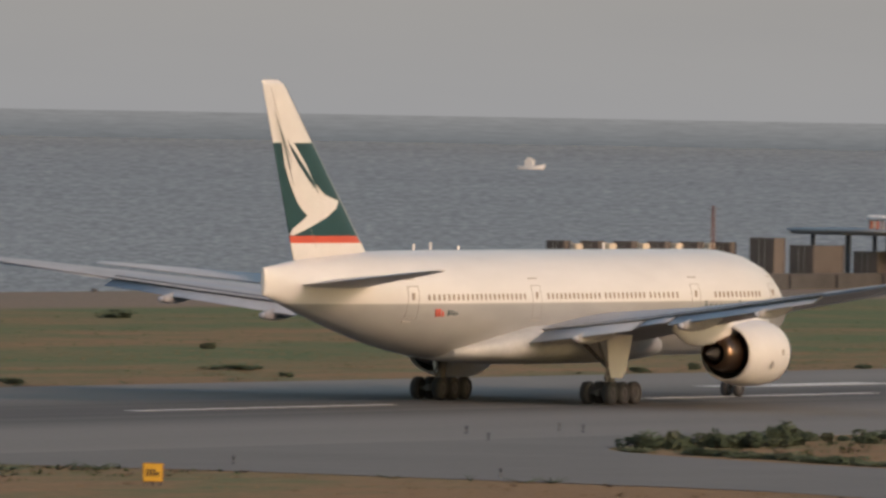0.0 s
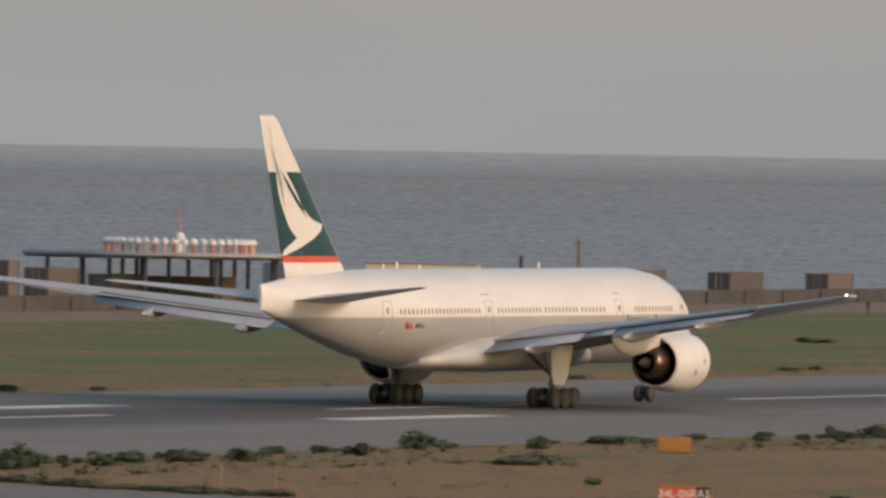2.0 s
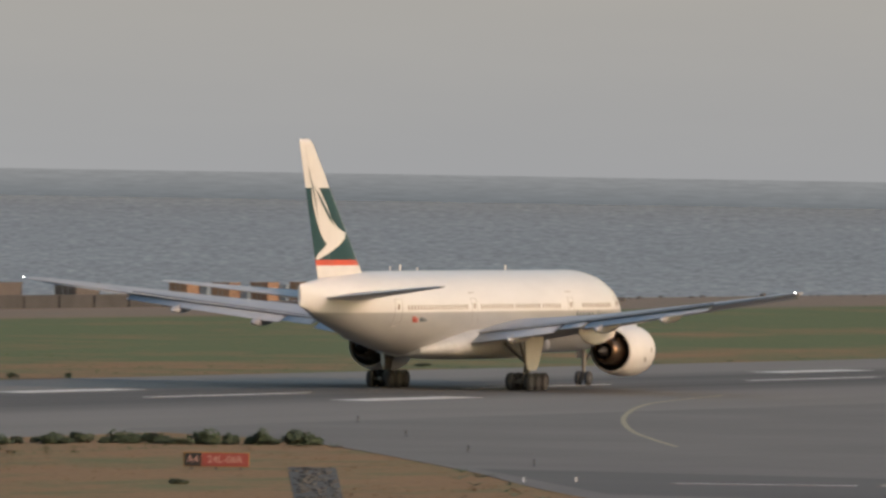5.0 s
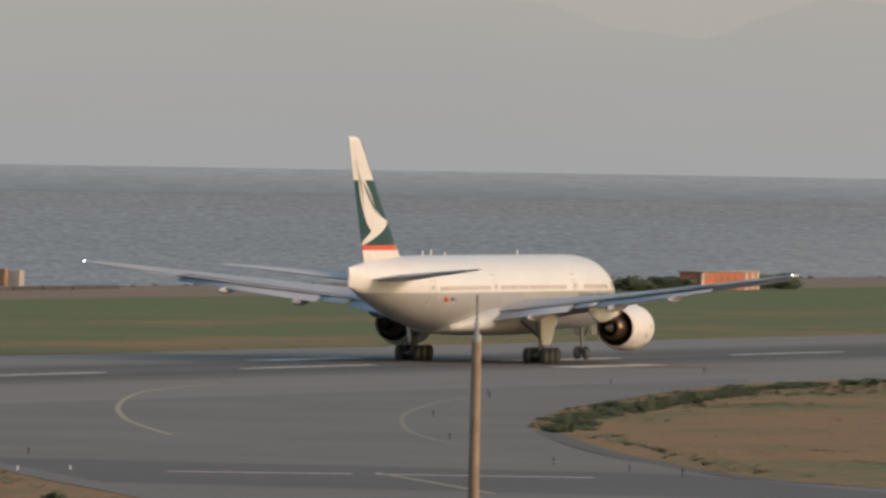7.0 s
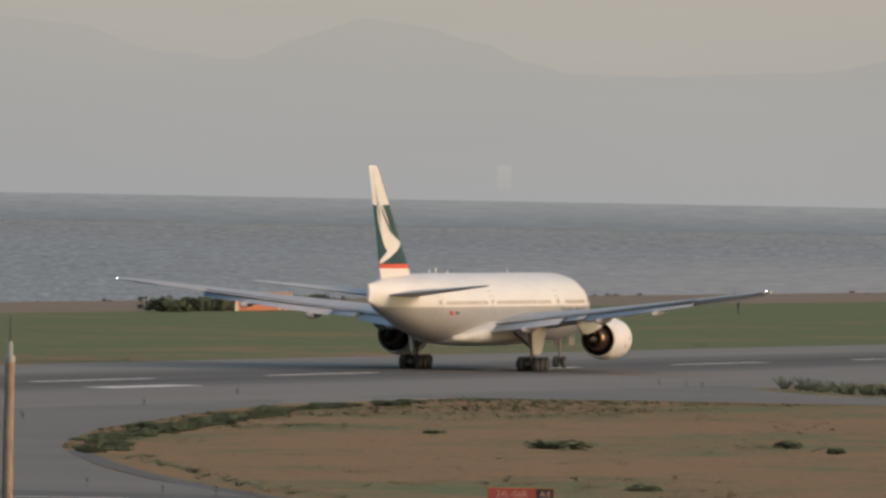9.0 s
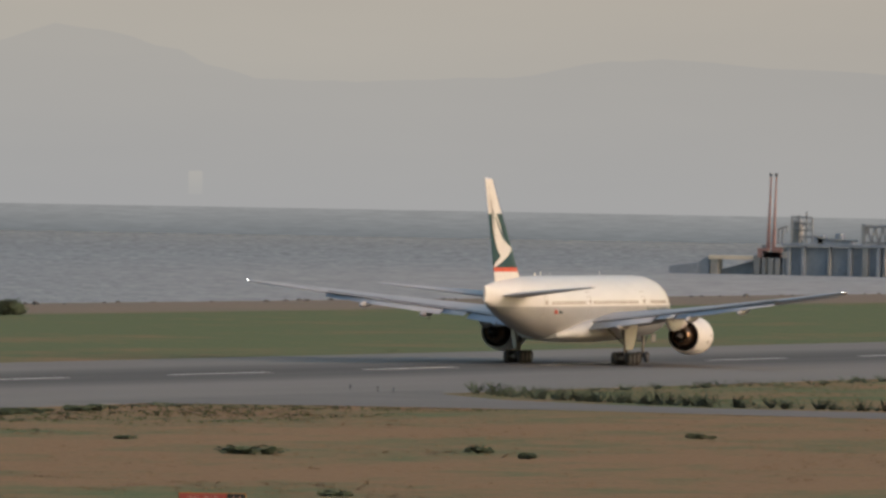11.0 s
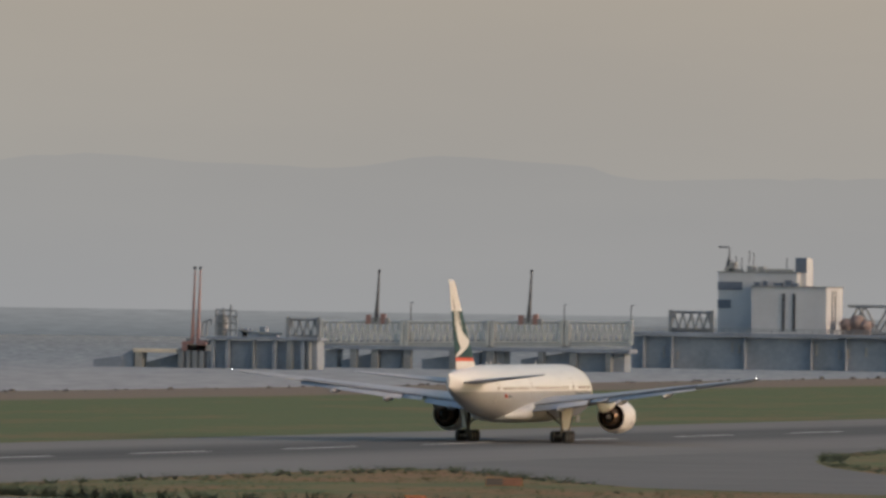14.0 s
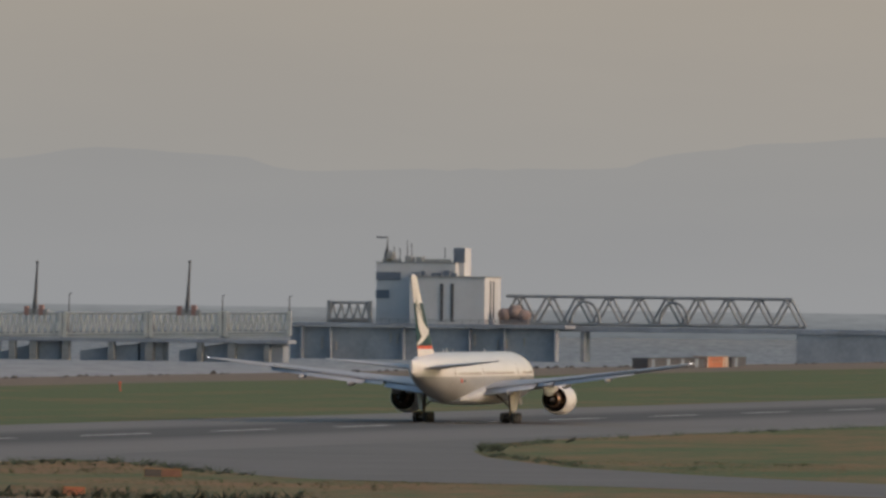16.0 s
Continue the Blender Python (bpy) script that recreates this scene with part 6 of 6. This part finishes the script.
def crane(u, z0, z1, lean, group="mobile cranes", mat=None, stout=1.0):
    c = thing("crane", "slim raised crane on the pier", "crane", group)
    p, t = on_pier(u, z0), on_pier(u + lean, z1)
    bm = bmesh.new()
    mid = p.lerp(t, 0.35)
    add_rod(bm, p, mid, 0.62 * stout, 0.45 * stout, 6)
    add_rod(bm, mid, t, 0.40 * stout, 0.20 * stout, 6)
    part("boom", bm, mat or DARK_STEEL, c)
    bm = bmesh.new()
    add_box(bm, t.x - 0.3, t.y - 0.3, t.z - 0.4, t.x + 0.25, t.y + 0.3, t.z + 0.3, 0.05)
    part("tip", bm, DARK_STEEL, c)
    for dx, h in ((-4.0, 2.2), (-1.4, 1.4), (1.2, 1.2), (3.8, 2.6), (6.0, 1.2)):
        bm = bmesh.new()
        b0 = on_pier(u + dx * 0.45, z0)
        add_box(bm, b0.x - 0.6, b0.y - 0.5, b0.z - 0.5, b0.x + 0.6, b0.y + 0.5, b0.z + h * 0.75, 0.05)
        part("machinery", bm, CRANE_RED if h > 2 else STEEL_GREY, c)


crane(-837.2, 7.9, 19.9, 0.6)
crane(-800.3, 8.3, 20.4, 0.6)
for u in (-881.9, -880.6):
    crane(u, 0.9, 20.0, 0.45, "twin loading arms", CRANE_RED, 0.85)
for u in (-828.8, -791.7, -775.6):
    bm = bmesh.new()
    p = on_pier(u, 8.2)
    add_rod(bm, (p.x, p.y, p.z - 1), (p.x, p.y, p.z + 4.4), 0.16, 0.11, 6)
    add_rod(bm, (p.x, p.y, p.z + 4.3), (p.x + 0.7, p.y, p.z + 4.5), 0.09, sides=5)
    solid("pier_lamp_post", bm, DARK_STEEL, "thin lamp post on the gallery", "lamp post", group="pier lamp posts")
# plant on the loading deck: an open steel frame with pipes and a vessel
plant = thing("loading_plant", "open grey steel frame with pipes and one vessel", "plant")
for u, z in ((-876.2, 10.2), (-874.4, 10.6), (-872.6, 11.4), (-871.2, 9.6)):
    for back in (1.0, 4.0):
        bm = bmesh.new()
        add_rod(bm, on_pier(u, 3.8, back), on_pier(u, z, back), 0.20, sides=6)
        part("frame_post", bm, PILE_GREY, plant)
for z in (5.6, 7.2, 8.8, 10.2):
    for back in (1.0, 4.0):
        bm = bmesh.new()
        add_rod(bm, on_pier(-876.3, z, back), on_pier(-871.1, z - 0.2, back), 0.18, sides=4)
        part("frame_beam", bm, PILE_GREY, plant)
for u0, z0, u1, z1 in ((-876.2, 5.6, -874.4, 7.2), (-874.4, 7.2, -872.6, 8.8), (-872.6, 7.2, -871.2, 8.8), (-876.2, 8.8, -874.4, 10.2)):
    bm = bmesh.new()
    add_rod(bm, on_pier(u0, z0, 1.0), on_pier(u1, z1, 1.0), 0.12, sides=4)
    part("frame_brace", bm, PILE_GREY, plant)
p, r = on_pier(-874.6, 4.0, 2.5), on_pier(-874.6, 9.4, 2.5)
bm = bmesh.new()
add_lathe(bm, [(p.z, 1.25), (r.z - 0.7, 1.25), (r.z - 0.2, 0.8), (r.z, 0.05)], (p.x, p.y, 0), axis="Z", sides=18)
part("vessel", bm, STEEL_GREY, plant, "upright grey vessel")
for u, z in ((-879.4, 7.2), (-878.4, 7.6)):  # bent loading pipes
    bm = bmesh.new()
    add_rod(bm, on_pier(u, 3.6, 0.5), on_pier(u, z, 0.5), 0.22, sides=6)
    add_rod(bm, on_pier(u, z, 0.5), on_pier(u + 1.1, z + 0.25, 0.5), 0.22, sides=6)
    add_rod(bm, on_pier(u + 1.1, z + 0.25, 0.5), on_pier(u + 1.1, z - 1.2, 0.5), 0.2, sides=6)
    part("loading_pipe", bm, PILE_GREY, plant)
for u, w, h in ((-869.6, 1.2, 5.9), (-867.4, 2.4, 5.2), (-864.8, 0.7, 6.4), (-863.0, 1.4, 5.0)):
    p = on_pier(u, 3.9, 1.0)
    bm = bmesh.new()
    add_box(bm, p.x - w, p.y, p.z - 0.3, p.x + w, p.y + 3, on_pier(u, h, 1.0).z, 0.12)
    part("machinery", bm, PIER_DARK, plant)
bm = bmesh.new()
add_rod(bm, on_pier(-870.5, 5.6, 1.0), on_pier(-866.4, 4.9, 1.0), 0.25, sides=6)
add_rod(bm, on_pier(-866.4, 4.9, 1.0), on_pier(-860.0, 4.7, 1.0), 0.25, sides=6)
part("pipe", bm, STEEL_GREY, plant)


def build_plant_house():
    h = thing("plant_building", "pale grey plant building on the pier with dark bands", "building")
    y0 = 3486.0

    def box(u0, u1, z0, z1, front, deep, nm, mat, parent, label=""):
        s = (y0 + front) / 3300
        bm = bmesh.new()
        add_box(bm, u0 * s, y0 + front, EYE[2] - (EYE[2] - z0) * s, u1 * s, y0 + front + deep, EYE[2] - (EYE[2] - z1) * s, 0.05)
        return part(nm, bm, mat, parent, label)
    tower = box(-754.8, -735.8, 6.5, 20.7, 5, 16.5, "rear_wall", BUILDING_GREY, h)
    front = box(-746.8, -728.8, 6.5, 17.4, 0, 18.5, "front_wall", BUILDING_GREY, h)
    box(-747.0, -728.65, 17.4, 17.75, -0.3, 18.8, "parapet", STEEL_GREY, front)
    box(-755.0, -735.7, 20.7, 21.0, 4.8, 16.8, "parapet", STEEL_GREY, tower)
    box(-754.9, -749.0, 16.7, 18.6, 4.7, 0.28, "dark_band", BAND_BLUE, tower, "slate blue band")
    box(-754.9, -751.7, 12.4, 14.4, 4.7, 0.28, "dark_band", BAND_BLUE, tower, "slate blue band")
    for u in (-739.1, -736.6):
        box(u - 0.40, u + 0.40, 7.2, 16.0, -0.15, 0.14, "slit_window", DARK_STEEL, front)
    for f in (6.0, 9.5):  # slits in the end wall
        x = -728.8 * y0 / 3300
        bm = bmesh.new()
        add_box(bm, x + 0.005, y0 + f, 7.2, x + 0.14, y0 + f + 1.0, 16.6)
        part("slit_window", bm, DARK_STEEL, front)
    for u, w, z in ((-745.6, 0.6, 18.6), (-743.6, 0.5, 18.9), (-740.6, 1.0, 18.5), (-738.0, 0.8, 19.1), (-736.2, 0.5, 18.5)):
        box(u - w, u + w, 17.5, z, 3, 1.6, "roof_fan", BAND_BLUE, front)
    for u0, u1, z in ((-753.0, -749.6, 21.6), (-748.0, -746.4, 22.3), (-745.3, -744.0, 22.2), (-752.4, -751.0, 23.2)):
        box(u0, u1, 20.9, z, 9, 4, "roof_box", STEEL_GREY, tower)
    box(-743.6, -736.8, 21.0, 21.7, 6, 0.4, "roof_rail", STEEL_GREY, tower)
    box(-736.3, -733.7, 17.4, 24.3, 8, 7.5, "stair_tower", BUILDING_GREY, tower, "pale stair tower")
    box(-736.35, -733.65, 20.9, 24.4, 7.8, 0.19, "tank_front", BAND_BLUE, tower, "dark blue-grey louvre front")
    for u, z in ((-752.2, 26.6), (-750.6, 24.6), (-749.2, 24.2), (-747.4, 26.0), (-746.4, 25.4), (-751.5, 23.8), (-738.4, 24.4)):
        s = (y0 + 10) / 3300
        x, y = u * s, y0 + 10
        zz, zb = EYE[2] - (EYE[2] - z) * s, EYE[2] - (EYE[2] - 20.9) * s
        bm = bmesh.new()
        add_rod(bm, (x, y, zb), (x, y, zz), 0.42 if z > 26.2 else 0.12, 0.10, 6)
        if z > 26.2:
            add_rod(bm, (x + 0.1, y, zz), (x - 2.8, y, zz + 0.1), 0.20, sides=5)
            add_rod(bm, (x, y, zz - 2.0), (x - 1.0, y, zb), 0.25, sides=5)
        part("roof_mast", bm, DARK_STEEL, tower)
    bm = bmesh.new()  # rounded pipework beside the building
    s = (y0 + 6) / 3300
    for u, z, r in ((-723.6, 9.0, 1.7), (-721.2, 9.6, 1.9), (-719.2, 8.8, 1.5)):
        zz = EYE[2] - (EYE[2] - z) * s
        add_lathe(bm, [(-3.0, 0.05), (-2.6, r * 0.9), (2.6, r * 0.9), (3.0, 0.05)], (u * s, y0 + 6, zz), axis="Y", sides=14)
        add_box(bm, u * s - r * 0.8, y0 + 4, EYE[2] - (EYE[2] - 6.4) * s, u * s + r * 0.8, y0 + 8, zz - r * 0.3)
    part("pipework", bm, plain("faded_reddish_pipework", (0.24, 0.19, 0.18), 0.7, spread=0.3), h, "faded reddish pipework")


build_plant_house()


def build_bridge():
    b = thing("truss_bridge", "long grey steel truss bridge over the water", "bridge")
    y, s = 3492.0, 3492 / 3300

    def at(u, z, back=0):
        return Vector((u * s, y + back, EYE[2] - (EYE[2] - z) * s))
    u0, u1, n = -724.6, -653.5, 10
    for back in (0, 7):
        for (a, za), (c, zc), nm in (((u0, 6.9), (u1, 6.9), "bottom_chord"), ((u0 + 1, 13.3), (u1 - 3.4, 13.3), "top_chord")):
            bm = bmesh.new()
            add_rod(bm, at(a, za, back), at(c, zc, back), 0.38, sides=4)
            part(nm, bm, PILE_GREY, b)
        for k in range(n):
            a, c = u0 + (u1 - u0) * k / n, u0 + (u1 - u0) * (k + 1) / n
            for p, q2, nm in (((a, 6.9), ((a + c) / 2, 13.3), "brace"), (((a + c) / 2, 13.3), (c, 6.9), "brace")):
                bm = bmesh.new()
                add_rod(bm, at(*p, back), at(*q2, back), 0.30, sides=4)
                part(nm, bm, PILE_GREY, b)
    bm = bmesh.new()
    p, q2 = at(-726, 5.2), at(-628, 6.6)
    add_box(bm, p.x, p.y - 0.5, p.z, q2.x, q2.y + 7.5, q2.z - 0.2, 0.1)
    part("deck", bm, PIER_DARK, b, "dark road deck")
    for u in (-704.6, -683.5):  # bent expansion loops of pipe
        bm = bmesh.new()
        rings = []
        for k in range(17):
            a0 = math.pi * k / 16
            c, o = at(u + 3.4 * math.cos(a0), 7.2 + 5.0 * math.sin(a0), -0.6), Vector((math.cos(a0), 0, math.sin(a0)))
            rings.append([c + (o * math.cos(t) + Vector((0, 1, 0)) * math.sin(t)) * 0.34 for t in (2 * math.pi * q / 6 for q in range(6))])
        add_loft(bm, rings)
        part("pipe_loop", bm, PILE_GREY, b)
    for u, w in ((-705.3, 0.5), (-651, 3.6), (-640, 8.0)):
        c = at(u, 5.4)
        bm = bmesh.new()
        add_box(bm, c.x - w, c.y, -7, c.x + w, c.y + 7, c.z + 0.3, 0.1)
        part("bridge_pier", bm, PIER_DARK, b)


build_bridge()

# ---- fishing boat ----
boat = thing("fishing_boat", "small white fishing boat on the sea", "boat", at=pose(-1652, 3142, -3.0, 0, 0, 15))
bm = bmesh.new()
rings = []
for x, half, low, top in ((-3.4, 1.0, -0.2, 0.9), (-2.5, 1.15, -0.5, 0.8), (0, 1.25, -0.6, 0.75), (2, 0.95, -0.5, 0.95), (3.2, 0.35, -0.1, 1.3), (3.6, 0.04, 0.5, 1.45)):
    rings.append([(x, -half, top), (x, -half * 0.8, low + 0.3), (x, 0, low), (x, half * 0.8, low + 0.3), (x, half, top)])
add_loft(bm, rings, closed=True)
part("hull", bm, WHITE, boat)
bm = bmesh.new()
add_box(bm, -1.4, -0.8, 0.7, 0.9, 0.8, 2.3, 0.06)
add_box(bm, -0.9, -0.6, 2.3, 0.3, 0.6, 2.9, 0.05)
part("cabin", bm, WHITE, boat)
bm = bmesh.new()
add_rod(bm, (-0.4, 0, 2.8), (-0.4, 0, 4.3), 0.07, sides=6)
add_rod(bm, (-3.0, 0, 0.8), (-3.0, 0, 2.6), 0.05, sides=6)
part("mast", bm, STEEL_GREY, boat)

def motions():
    walk(airliner, [(t, pose(LANE, s, 0)) for t, s in ROLL])


motions()
